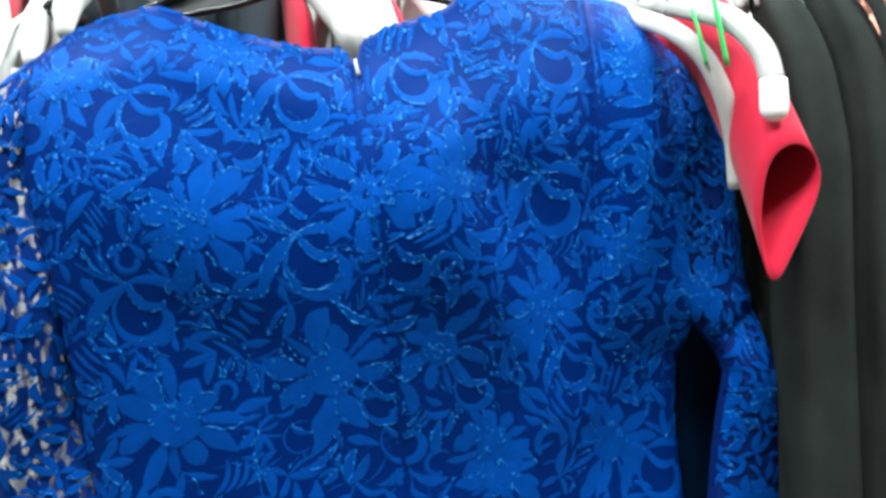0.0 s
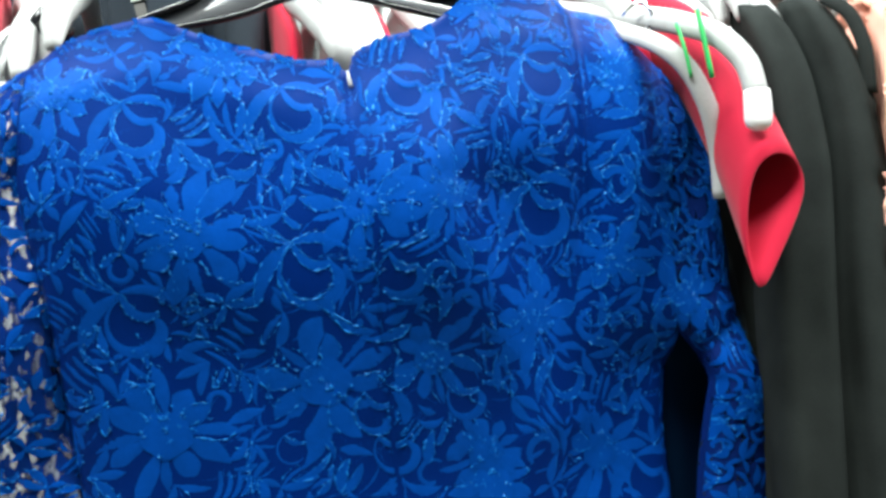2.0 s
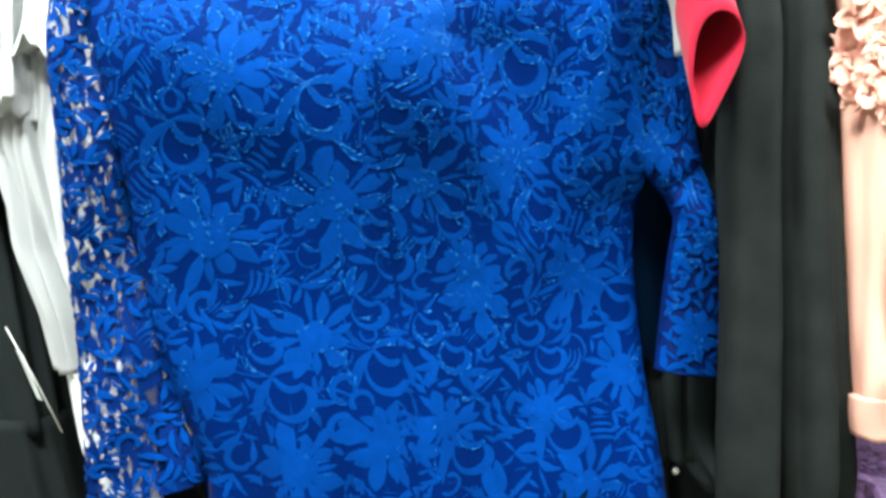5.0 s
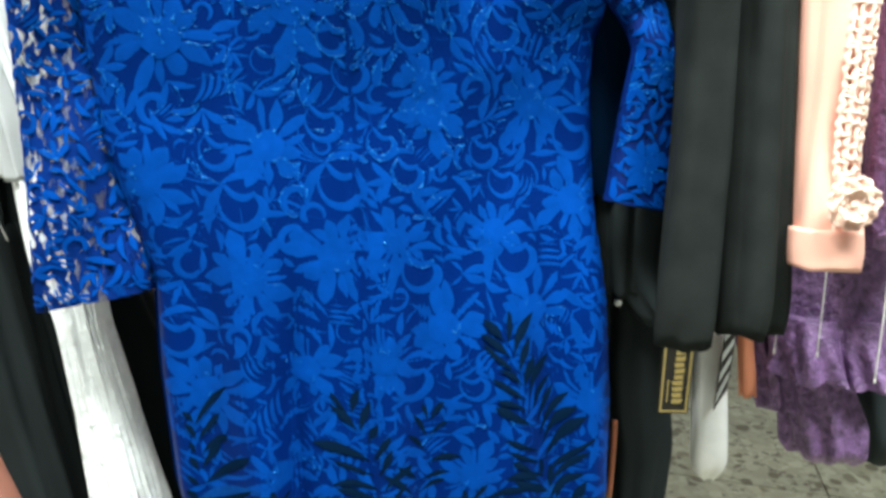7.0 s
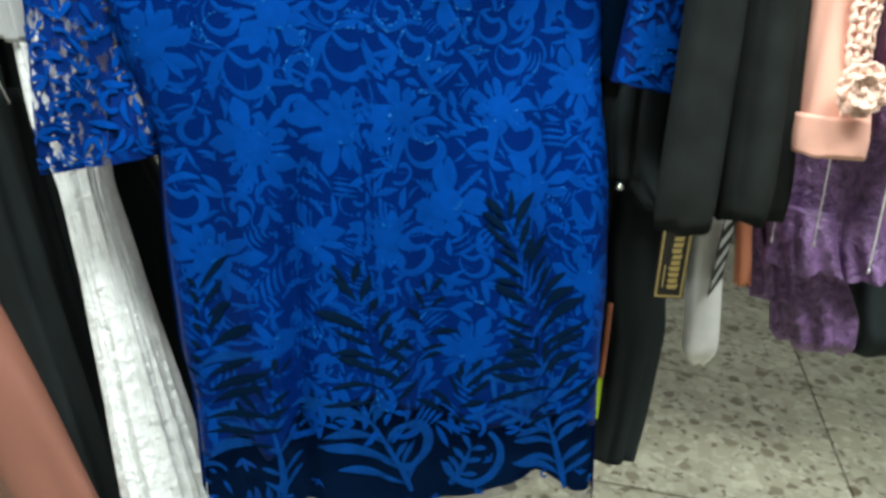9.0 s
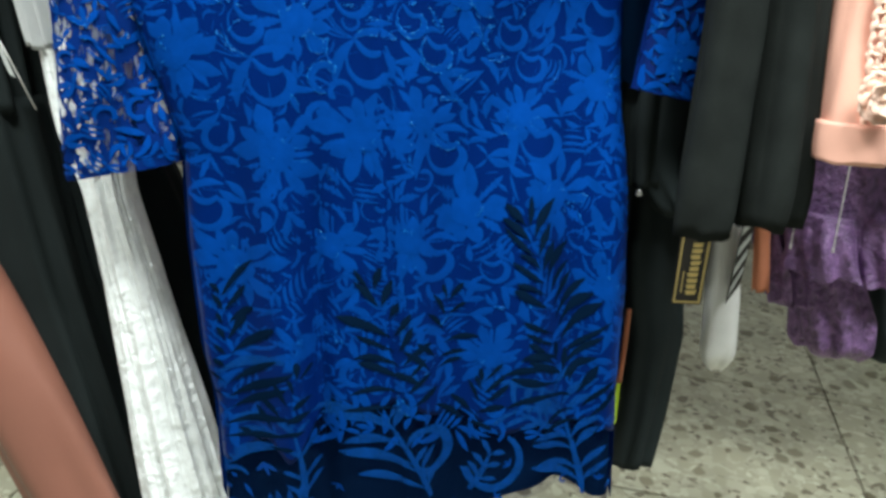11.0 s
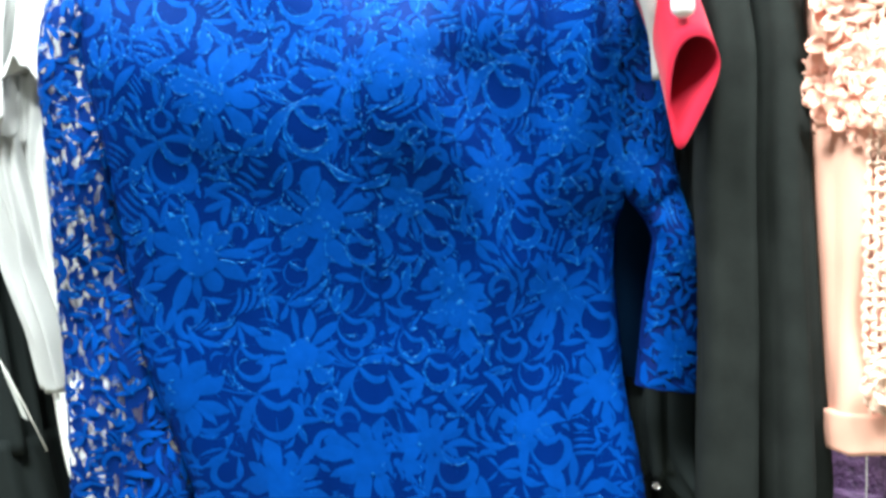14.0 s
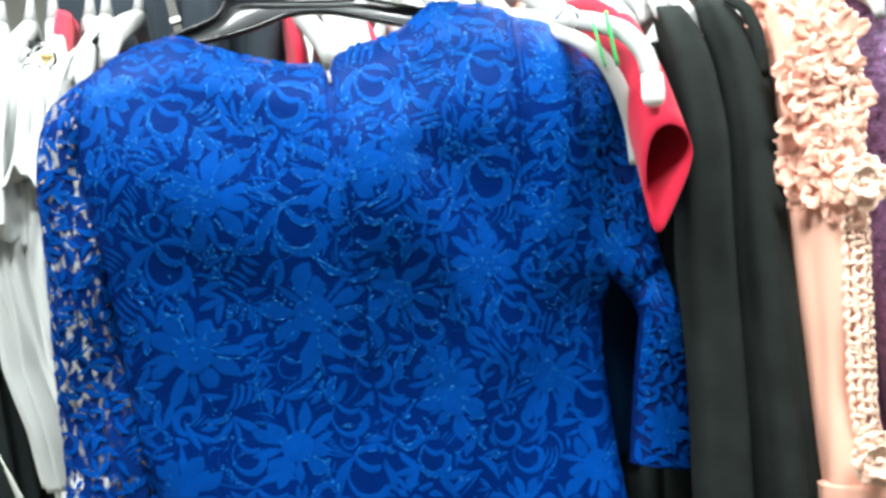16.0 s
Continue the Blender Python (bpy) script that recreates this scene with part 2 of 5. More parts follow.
def shell(rows, yaw=0.0, count=44, steps=46, folds=0.004, waves=7, seed=1, square=2.6, caps=True, low=1.0, crease=0.0, ragged=0.003):
    """A hanging piece of cloth, rows of (z, x, y, half width, half depth): a closed, folded tube."""
    rnd = np.random.RandomState(seed)
    zs = np.linspace(max(r[0] for r in rows), min(r[0] for r in rows), steps)
    v = blur(smooth_interp(zs, rows), 2)
    a = np.linspace(0, 2 * np.pi, count, endpoint=False)
    ph = rnd.rand(6) * 6.28
    ca, sa = np.cos(a), np.sin(a)
    ex, ey = np.sign(ca) * abs(ca) ** (2 / square), np.sign(sa) * abs(sa) ** (2 / square)
    rings = []
    c, s = math.cos(radians(yaw)), math.sin(radians(yaw))
    for i, z in enumerate(zs):
        x, y, w, d = v[i]
        t = i / (steps - 1)
        f = folds * (0.35 + low * t) * (np.sin(waves * a + ph[0] + 1.2 * t) + 0.6 * np.sin((waves * 2 - 3) * a + ph[1] - 2 * t) + 0.5 * np.sin(3 * a + ph[2] + 5 * t))
        f = f - crease * (np.exp(-(np.sin(waves * 0.5 * a + ph[4] + 1.1 * np.sin(5 * t + ph[5])) / 0.42) ** 2) + 0.6 * np.exp(-(np.sin(waves * 0.35 * a + ph[0] - 2.3 * t) / 0.22) ** 2))
        lx, ly = ex * (w + f), ey * (d + f)
        rings.append(np.stack([x + lx * c - ly * s, y + lx * s + ly * c, np.full_like(a, z) + ragged * (np.sin(4 * a + ph[3]) + 0.5 * np.sin(9 * a + ph[5])) * t], -1))
    return loft(rings, True, caps)


def tube(points, radius, sides=8, closed=False, flat=1.0):
    """A round bar through points; radius may be one number or one for each point."""
    p = np.asarray(points, float)
    n = len(p)
    rad = np.broadcast_to(np.asarray(radius, float), (n,))
    if closed:
        tan = np.roll(p, -1, 0) - np.roll(p, 1, 0)
    else:
        tan = np.gradient(p, axis=0)
    tan /= np.linalg.norm(tan, axis=1)[:, None] + 1e-12
    ref = np.array([0.0, 1.0, 0.0]) if abs(tan[:, 1]).mean() < 0.8 else np.array([1.0, 0.0, 0.0])
    u = np.cross(tan, ref)
    u /= np.linalg.norm(u, axis=1)[:, None] + 1e-12
    w = np.cross(tan, u)
    a = np.linspace(0, 2 * np.pi, sides, endpoint=False)
    rings = [p[i] + rad[i] * (np.cos(a)[:, None] * u[i] + flat * np.sin(a)[:, None] * w[i]) for i in range(n)]
    if closed:
        rings.append(rings[0])
    return loft(rings, True, not closed)


def join(*pieces):
    verts, faces, k = [], [], 0
    for v, f in pieces:
        v = np.asarray(v, float).reshape(-1, 3)
        verts.append(v)
        faces += [tuple(i + k for i in q) for q in f]
        k += len(v)
    return np.concatenate(verts), faces


def bezier(pts, n=16):
    """A smooth line through points."""
    p = np.asarray(pts, float)
    t = np.linspace(0, len(p) - 1, n)
    out = np.stack([np.interp(t, range(len(p)), p[:, k]) for k in range(p.shape[1])], -1)
    return blur(out, 3)


def box(cx, cy, cz, sx, sy, sz, bevel=0.0):
    bm = bmesh.new()
    bmesh.ops.create_cube(bm, size=1.0)
    bmesh.ops.scale(bm, vec=(sx, sy, sz), verts=bm.verts)
    if bevel:
        bmesh.ops.bevel(bm, geom=bm.edges[:], offset=bevel, segments=2, affect="EDGES")
    bmesh.ops.translate(bm, vec=(cx, cy, cz), verts=bm.verts)
    return bm


def plate(corners, depth):
    """A thin board with four corners, depth along y."""
    c = np.asarray(corners, float)
    return np.concatenate([c, c + (0, depth, 0)]), [(0, 1, 2, 3), (7, 6, 5, 4), (0, 4, 5, 1), (1, 5, 6, 2), (2, 6, 7, 3), (3, 7, 4, 0)]


# ---------------------------------------------------------------- the room
def setting(name, bm, material, label):
    me = bpy.data.meshes.new(name)
    bm.to_mesh(me)
    bm.free()
    me.materials.append(material)
    return tagged(new(name, me), label, kind="structure")


X0, X1, Y0, Y1 = -3.0, 3.2, -2.6, 3.8
floor = setting("floor", box(0.1, 0.6, -0.056, 6.6, 6.8, 0.10), GROUT, "grey brown joints of a terrazzo tile floor")
setting("wall_north", box(0.1, Y1 + 0.06, 1.4, 6.4, 0.12, 2.8), FAR_WALL, "plain white painted shop wall behind the rack")
# south, west and east walls are unseen, added dark to limit bounce
setting("wall_south", box(0.1, Y0 - 0.06, 1.4, 6.4, 0.12, 2.8), WALL, "unseen shop wall, greyed to cut bounced light")
setting("wall_west", box(X0 - 0.06, 0.6, 1.4, 0.12, 6.4, 2.8), WALL, "unseen shop side wall, greyed to cut bounced light")
setting("wall_east", box(X1 + 0.06, 0.6, 1.4, 0.12, 6.4, 2.8), WALL, "unseen shop side wall, greyed to cut bounced light")
setting("ceiling", box(0.1, 0.6, CEILING + 0.06, 6.5, 6.7, 0.12), CEIL, "plain white ceiling of the shop")
for lx, ly, sx, sy, watts in LAMPS:
    lamp = tagged(new("ceiling_light"), "white fluorescent ceiling light fitting under the ceiling", "ceiling light", "ceiling lights")
    lamp.location = (lx, ly, CEILING)
    BASES[lamp.name] = Vector((0, 0, 0))
    part("housing", box(0, 0, -0.03, sx + 0.06, sy + 0.06, 0.06, 0.008), TUBE, lamp)

# ---------------------------------------------------------------- the blue lace dress
B = np.array([-0.2149, 0.9766])  # the way into the depth of the dress


def on_dress(x, d, h):
    x, d, h = np.broadcast_arrays(np.asarray(x, float), d, h)
    # below the chest the cloth hangs a little farther back
    t = np.clip((1.33 - h) / 0.25, 0, 1)
    back = 0.035 * t * t * (3 - 2 * t)
    k = 1 + back / 0.87
    return np.stack([0.06 + (x - 0.06) * k + d * B[0], 0.70 + 0.22 * x + d * B[1] + back, 1.12 + (h - 1.12) * k], -1)


HH = (0.55, 0.68, 0.73, 0.855, 0.94, 0.993, 1.066, 1.137, 1.241, 1.35, 1.40, 1.55)
LEFT = (-0.156, -0.169, -0.182, -0.199, -0.205, -0.223, -0.250, -0.263, -0.281, -0.300, -0.300, -0.296)
HR = (0.55, 0.705, 0.816, 0.936, 1.038, 1.15, 1.228, 1.35, 1.55)
RIGHT = (0.277, 0.260, 0.255, 0.241, 0.221, 0.211, 0.214, 0.205, 0.190)
TOP = ((-0.345, 1.40), (-0.335, 1.416), (-0.309, 1.438), (-0.269, 1.464), (-0.240, 1.476), (-0.216, 1.482), (-0.160, 1.463), (-0.109, 1.456), (-0.080, 1.457), (-0.0715, 1.443), (-0.066, 1.463), (-0.045, 1.476),
       (-0.012, 1.486), (0.010, 1.502), (0.033, 1.524), (0.073, 1.527), (0.113, 1.525), (0.164, 1.511), (0.222, 1.467), (0.262, 1.409), (0.284, 1.35))
HEM = ((-0.17, 0.548), (-0.08, 0.552), (0.0, 0.556), (0.08, 0.550), (0.111, 0.562), (0.165, 0.578), (0.201, 0.589), (0.225, 0.578), (0.244, 0.566), (0.29, 0.560))
OUT_L = ((0.90, -0.314), (1.135, -0.330), (1.242, -0.338), (1.33, -0.345), (1.388, -0.345), (1.416, -0.335), (1.45, -0.29))
OUT_R = ((1.02, 0.300), (1.115, 0.297), (1.242, 0.286), (1.304, 0.284), (1.409, 0.262), (1.467, 0.222), (1.511, 0.164), (1.53, 0.12))
IN_R = ((1.02, 0.226), (1.04, 0.229), (1.146, 0.241), (1.190, 0.246), (1.215, 0.236), (1.235, 0.214), (1.26, 0.200), (1.35, 0.190), (1.53, 0.170))
IN_L = ((0.90, -0.200), (0.95, -0.204), (1.066, -0.240), (1.241, -0.270), (1.35, -0.290), (1.45, -0.29))


def table(rows, v):
    r = np.array(rows)
    return np.interp(v, r[:, 0], r[:, 1])


def left(h):
    return np.interp(h, HH, LEFT)


def right(h):
    return np.interp(h, HR, RIGHT)


def step(a, b, v):
    t = np.clip((v - a) / (b - a), 0, 1)
    return t * t * (3 - 2 * t)


def depth(x, h):
    """Depth of the dress's lining at (x, h); minus is towards the room."""
    lo = left(h) * (1 - step(1.30, 1.40, h)) + table(OUT_L, h) * step(1.30, 1.40, h)
    hi = right(h) * (1 - step(1.20, 1.26, h)) + table(OUT_R, h) * step(1.20, 1.26, h)
    u = np.clip((x - lo) / (hi - lo), 0, 1)
    e = np.abs(2 * u - 1)
    d = -0.032 * np.sqrt(np.clip(1 - e ** 5, 0, 1))
    low = 1 - step(0.75, 1.25, h)
    # long folds that deepen towards the hem
    d = d + (0.002 + 0.006 * low) * np.sin(2 * np.pi * (x - 0.09 * (1.45 - h)) / 0.118 + 1.0) + 0.004 * low * np.sin(2 * np.pi * (x - 0.10 * (1.45 - h)) / 0.068 + 2.2)
    # seam down the middle
    seam = -0.07 + (1.45 - h) * 0.105
    d = d + 0.003 * np.exp(-((x - seam) / 0.004) ** 2)
    # the loose fold below the waist and the crease beside it
    crease_x = -0.084 + 0.10 * np.clip(0.80 - h, -0.03, 0.3)
    d = d + 0.011 * np.exp(-((x - crease_x - 0.010) / 0.011) ** 2) * step(0.99, 0.86, h) - 0.007 * np.exp(-((x - crease_x + 0.016) / 0.012) ** 2) * step(0.86, 0.72, h)
    # the fold that falls from the higher shoulder
    line = 0.035 - 0.22 * (1.52 - h) + 0.6 * np.clip(1.36 - h, 0, 0.2)
    up = step(1.22, 1.38, h)
    d = d - 0.019 * np.exp(-((x + 0.012) / 0.055) ** 2) * step(1.46, 1.37, h) * step(1.08, 1.38, h)
    d = d - 0.013 * up * (1 - step(-0.022, 0.040, x - line)) * step(0.0, 0.13, line - x + 0.16)
    d = d + 0.010 * up * np.exp(-((x - 0.125) / 0.011) ** 2) - 0.008 * up * np.exp(-((x - 0.165) / 0.018) ** 2)
    # below the fold the cloth falls away from the light
    d = d + 0.026 * step(1.46, 1.27, h) * step(-0.008, 0.075, x - line) * step(0.85, 1.18, h)
    # slack of the cloth under the shoulder
    d = d + 0.003 * np.sin(38 * h + 20 * x) * step(1.1, 1.3, h) * np.sin(17 * x + 1)
    # the top edge lies over the hanger
    d = d + 0.014 * step(0.05, 0.0, table(TOP, x) - h) + 0.018 * step(0.15, 0.02, table(TOP, x) - h)
    return d


def sleeve_depth_r(x, h):
    a, b = table(IN_R, h), table(OUT_R, h)
    u = np.clip((x - a) / np.maximum(b - a, 0.004), 0, 1)
    own = -0.026 * np.sqrt(np.clip(1 - abs(2 * u - 1) ** 3, 0, 1)) + 0.003 * np.sin(60 * x + 22 * h)
    k = step(1.18, 1.28, h)
    return own * (1 - k) + depth(x, h) * k


def sleeve_depth_l(x, h):
    a, b = table(OUT_L, h), table(IN_L, h)
    u = np.clip((x - a) / np.maximum(b - a, 0.004), 0, 1)
    own = 0.012 - 0.024 * np.sqrt(np.clip(1 - abs(2 * u - 1) ** 3, 0, 1)) + 0.0035 * np.sin(70 * x - 25 * h)
    k = step(1.33, 1.42, h)
    return own * (1 - k) + depth(x, h) * k


def sheet(lo, hi, bottom, top, dfun, nu, nv, off=0.0, zlist=None):
    """A height field of cloth between two edges."""
    u = np.linspace(0, 1, nu)
    verts = []
    for v in np.linspace(0, 1, nv):
        h = np.full(nu, 0.0)
        x = np.full(nu, 0.0)
        for _ in range(3):
            x = lo(h if _ else np.full(nu, 1.0)) * (1 - u) + hi(h if _ else np.full(nu, 1.0)) * u
            h = bottom(x) + v * (top(x) - bottom(x))
        x = lo(h) * (1 - u) + hi(h) * u
        verts.append(on_dress(x, dfun(x, h) + off, h))
    return loft(verts, False, False)


dress = thing("lace_dress", (0.05, 0.71, 0.555), "royal blue floral lace dress hanging on a black hanger", "dress")


LINING_HEM = ((-0.20, 0.620), (-0.152, 0.618), (-0.115, 0.645), (-0.094, 0.628), (-0.057, 0.686), (0.021, 0.690), (0.088, 0.674), (0.142, 0.657), (0.188, 0.670), (0.253, 0.659), (0.29, 0.662))


def lining_edge(x):
    return table(LINING_HEM, x) + 0.005 * np.sin(90 * x)


part("lining", sheet(left, right, lining_edge, lambda x: table(TOP, x) - 0.002, depth, 90, 110), LINING, dress, "dark blue satin lining", solid=0.0012)
part("net", sheet(left, right, lambda x: table(HEM, x), lambda x: lining_edge(x) + 0.002, depth, 90, 50, -0.0003), SHEER, dress, "sheer blue net ground of the hem")
part("underlayer", sheet(left, right, lambda x: table(HEM, x) + 0.003, lambda x: lining_edge(x) + 0.05, depth, 70, 40, 0.012), HEM_NET_SLEEVE_SHADE, dress, "dark see-through layers at the hem")
part("front_panel", sheet(left, right, lambda x: table(HEM, x) + 0.006, lambda x: np.minimum(table(TOP, x) - 0.07, 1.37), lambda x, h: 0.045 - 0.3 * depth(x, h), 50, 60), LINING, dress, "front of the dress", solid=0.0012)
for side in (0, 1):
    edge_x = (left, right)[side]
    hs = np.linspace(0.56, 1.22 if side else 1.34, 50)
    a = on_dress(edge_x(hs), depth(edge_x(hs), hs), hs)
    b = on_dress(edge_x(hs), 0.045 - 0.3 * depth(edge_x(hs), hs), hs)
    mid = (a + b) / 2 + np.array([0.006 if side else -0.006, 0, 0])
    part("side_panel", loft([a, mid, b], False, False), SEAM, dress, "side seam of the dress", solid=0.001)
CUFF_R = lambda x: 1.036 - 0.14 * (x - 0.231)
CUFF_L = lambda x: 0.906 + 0.25 * (x + 0.314)
SIDE_R, SIDE_L = (lambda h: table(OUT_R, np.minimum(h, 1.35))), (lambda h: table(OUT_L, np.minimum(h, 1.385)))
EDGE_R, EDGE_L = (lambda h: table(IN_R, h)), (lambda h: table(IN_L, h))
sleeve_r = part("sleeve", sheet(EDGE_R, SIDE_R, CUFF_R, lambda x: table(TOP, x), sleeve_depth_r, 36, 90, 0.0012), SHOULDER_NET, dress, "sheer blue lace sleeve")
sleeve_l = part("sleeve", sheet(SIDE_L, EDGE_L, CUFF_L, lambda x: table(TOP, x), sleeve_depth_l, 36, 90, 0.0012), SLEEVE_NET, dress, "sheer blue lace sleeve")
# right sleeve's back: blue lace in shade, painted as dark navy
part("sleeve_back", sheet(lambda h: np.minimum(EDGE_R(h), right(h) + 0.004), lambda h: SIDE_R(h) - 0.004, lambda x: CUFF_R(x) + 0.004, lambda x: table(TOP, x) - 0.012, lambda x, h: 0.030 + 0.004 * np.sin(90 * x + 14 * h), 30, 60), HEM_NET_SLEEVE_SHADE, sleeve_r, "inner side of the sleeve, shade put into its dark colour")
part("sleeve_back", sheet(SIDE_L, EDGE_L, CUFF_L, lambda x: table(TOP, x) - 0.02, lambda x, h: 0.05 - 0.6 * sleeve_depth_l(x, h), 24, 60), SHEER, sleeve_l)
part("zip_pull", tube(on_dress(np.array([-0.0715, -0.0705, -0.0695]), depth(np.array([-0.0715, -0.0705, -0.0695]), np.array([1.446, 1.440, 1.433])) - 0.006, np.array([1.446, 1.440, 1.433])), (0.0009, 0.0014, 0.0018), 8), WHITE_PLASTIC, dress, "small pale zip pull")


class Region:
    """A stretch of the dress that carries lace, with a map of what is taken."""
    RES = 0.0018

    def __init__(self, lo, hi, bottom, top, dfun):
        self.lo, self.hi, self.bottom, self.top, self.dfun = lo, hi, bottom, top, dfun
        self.used = np.zeros((420, 600), bool)

    def cell(self, p):
        return np.clip(((p[:, 0] + 0.37) / self.RES).astype(int), 0, 419), np.clip(((p[:, 1] - 0.52) / self.RES).astype(int), 0, 599)

    def inside(self, p):
        x, h = p[:, 0], p[:, 1]
        return (x > self.lo(h)) & (x < self.hi(h)) & (h > self.bottom(x)) & (h < self.top(x))

    def clamp(self, p):
        p = p.copy()
        p[:, 1] = np.clip(p[:, 1], self.bottom(p[:, 0]) + 0.0015, None)
        p[:, 0] = np.clip(p[:, 0], self.lo(p[:, 1]) + 0.001, self.hi(p[:, 1]) - 0.001)
        p[:, 1] = np.minimum(p[:, 1], self.top(p[:, 0]) - 0.0005)
        return p

    def disc(self, cx, cz, r):
        """Keeps a round stretch free of filling."""
        i, j = np.meshgrid(np.arange(420), np.arange(600), indexing="ij")
        self.used |= (i * self.RES - 0.37 - cx) ** 2 + (j * self.RES + 0.52 - cz) ** 2 < r * r

    def surf(self, p, off):
        p = self.clamp(p)
        return on_dress(p[:, 0], self.dfun(p[:, 0], p[:, 1]) - off, p[:, 1])


def strip_leaf(c, ang, length, width, bend=0.0, n=9, tip=0.8):
    """Left and right edge of a pointed petal from c along ang."""
    t = np.linspace(0, 1, n)
    w = width * 0.5 * np.sin(np.pi * np.clip(t, 0.03, 0.985) ** tip) ** 0.8
    th = ang + bend * (t - 0.3)
    dx = np.concatenate([[0], np.cumsum(np.cos((th[1:] + th[:-1]) / 2))]) * length / (n - 1)
    dy = np.concatenate([[0], np.cumsum(np.sin((th[1:] + th[:-1]) / 2))]) * length / (n - 1)
    mid = np.stack([c[0] + dx, c[1] + dy], -1)
    nor = np.stack([-np.sin(th), np.cos(th)], -1)
    wob = 1 + 0.12 * np.sin(9 * t + ang * 7)
    return mid + nor * (w * wob)[:, None], mid - nor * (w * wob)[:, None]


def strip_curl(c, r, a0, span, width, n=20):
    """A crescent scroll with a thickened end."""
    t = np.linspace(0, 1, n)
    a = a0 + span * t
    rr = r * (1 - 0.42 * t ** 2)
    w = width * (0.25 + 0.75 * np.sin(np.pi * np.clip(t * 0.9 + 0.05, 0, 1)) ** 0.7)
    w[-4:] *= np.array([1.2, 1.5, 1.5, 0.8])
    mid = np.stack([c[0] + rr * np.cos(a), c[1] + rr * np.sin(a)], -1)
    nor = np.stack([np.cos(a), np.sin(a)], -1)
    return mid + nor * (w / 2)[:, None], mid - nor * (w / 2)[:, None]


def strip_path(line, widths, n=14):
    """Left and right edge of a ribbon along a line of points."""
    mid = bezier(line, n)
    tan = np.gradient(mid, axis=0)
    tan /= np.linalg.norm(tan, axis=1)[:, None] + 1e-9
    w = np.interp(np.linspace(0, 1, n), np.linspace(0, 1, len(widths)), widths) / 2
    nor = np.stack([-tan[:, 1], tan[:, 0]], -1)
    return mid + nor * w[:, None], mid - nor * w[:, None]


class Stitch:
    """Collects lace pieces and their cords."""

    def __init__(self):
        self.v, self.f, self.k = [], [], 0
        self.cv, self.cf, self.ck = [], [], 0

    def add(self, region, edges, cord=1.0, lift=0.0012, rnd=random):
        a, b = edges
        n = len(a)
        mid = (a + b) / 2
        pts = np.concatenate([a, mid, b])
        off = np.concatenate([np.full(n, lift), np.full(n, lift + 0.00025), np.full(n, lift)])
        p = region.clamp(pts)
        self.v.append(on_dress(p[:, 0], region.dfun(p[:, 0], p[:, 1]) - off, p[:, 1]))
        for i in range(n - 1):
            for s in (0, n):
                self.f.append((self.k + s + i, self.k + s + i + 1, self.k + s + n + i + 1, self.k + s + n + i))
        self.k += 3 * n
        ix, iy = region.cell(np.concatenate([pts, (a + mid) / 2, (b + mid) / 2]))
        region.used[ix, iy] = True
        # the cords lie thicker over the shoulders
        if rnd.random() < cord * (0.06 + 0.94 * float(step(0.95, 1.38, mid[:, 1].mean()))):
            loop = np.concatenate([a, b[::-1]])
            self.cord(region, loop, lift + 0.0001, rnd)

    def cord(self, region, loop, lift, rnd, width=0.00040):
        # denser, slightly wandering line with knots
        m = len(loop) * 2
        q = np.stack([np.interp(np.linspace(0, len(loop), m, endpoint=False), range(len(loop) + 1), np.append(loop[:, k], loop[0, k])) for k in (0, 1)], -1)
        q += np.array([[rnd.gauss(0, 0.0004), rnd.gauss(0, 0.0004)] for _ in range(m)])
        tan = np.roll(q, -1, 0) - np.roll(q, 1, 0)
        tan /= np.linalg.norm(tan, axis=1)[:, None] + 1e-9
        nor = np.stack([-tan[:, 1], tan[:, 0]], -1)
        w = width * np.array([rnd.choice((0.25, 0.3, 0.5, 0.8, 2.3)) for _ in range(m)])[:, None]
        pts = np.concatenate([q + nor * w, q, q - nor * w])
        off = np.concatenate([np.full(m, lift), lift + w[:, 0] * 1.1, np.full(m, lift)])
        p = region.clamp(pts)
        self.cv.append(on_dress(p[:, 0], region.dfun(p[:, 0], p[:, 1]) - off, p[:, 1]))
        gap = rnd.randrange(m)
        for i in range(m):
            if (i - gap) % m < m // 4 or rnd.random() < 0.34:
                continue
            j = (i + 1) % m
            for s in (0, m):
                self.cf.append((self.ck + s + i, self.ck + s + j, self.ck + s + m + j, self.ck + s + m + i))
        self.ck += 3 * m

    def link(self, name, parent, label="", kind="", cords="cord"):
        ob = part(name, (np.concatenate(self.v), self.f), LACE, parent, label, kind=kind)
        if self.cv:
            part(cords, (np.concatenate(self.cv), self.cf), CORD, ob if ob.parent.parent is None else parent, "glossy blue cord edging", kind="stuff")
        return ob


BODY = Region(left, right, lambda x: table(HEM, x), lambda x: table(TOP, x), depth)
SLEEVE_R = Region(EDGE_R, SIDE_R, CUFF_R, lambda x: table(TOP, x), sleeve_depth_r)
SLEEVE_L = Region(SIDE_L, EDGE_L, CUFF_L, lambda x: table(TOP, x), sleeve_depth_l)


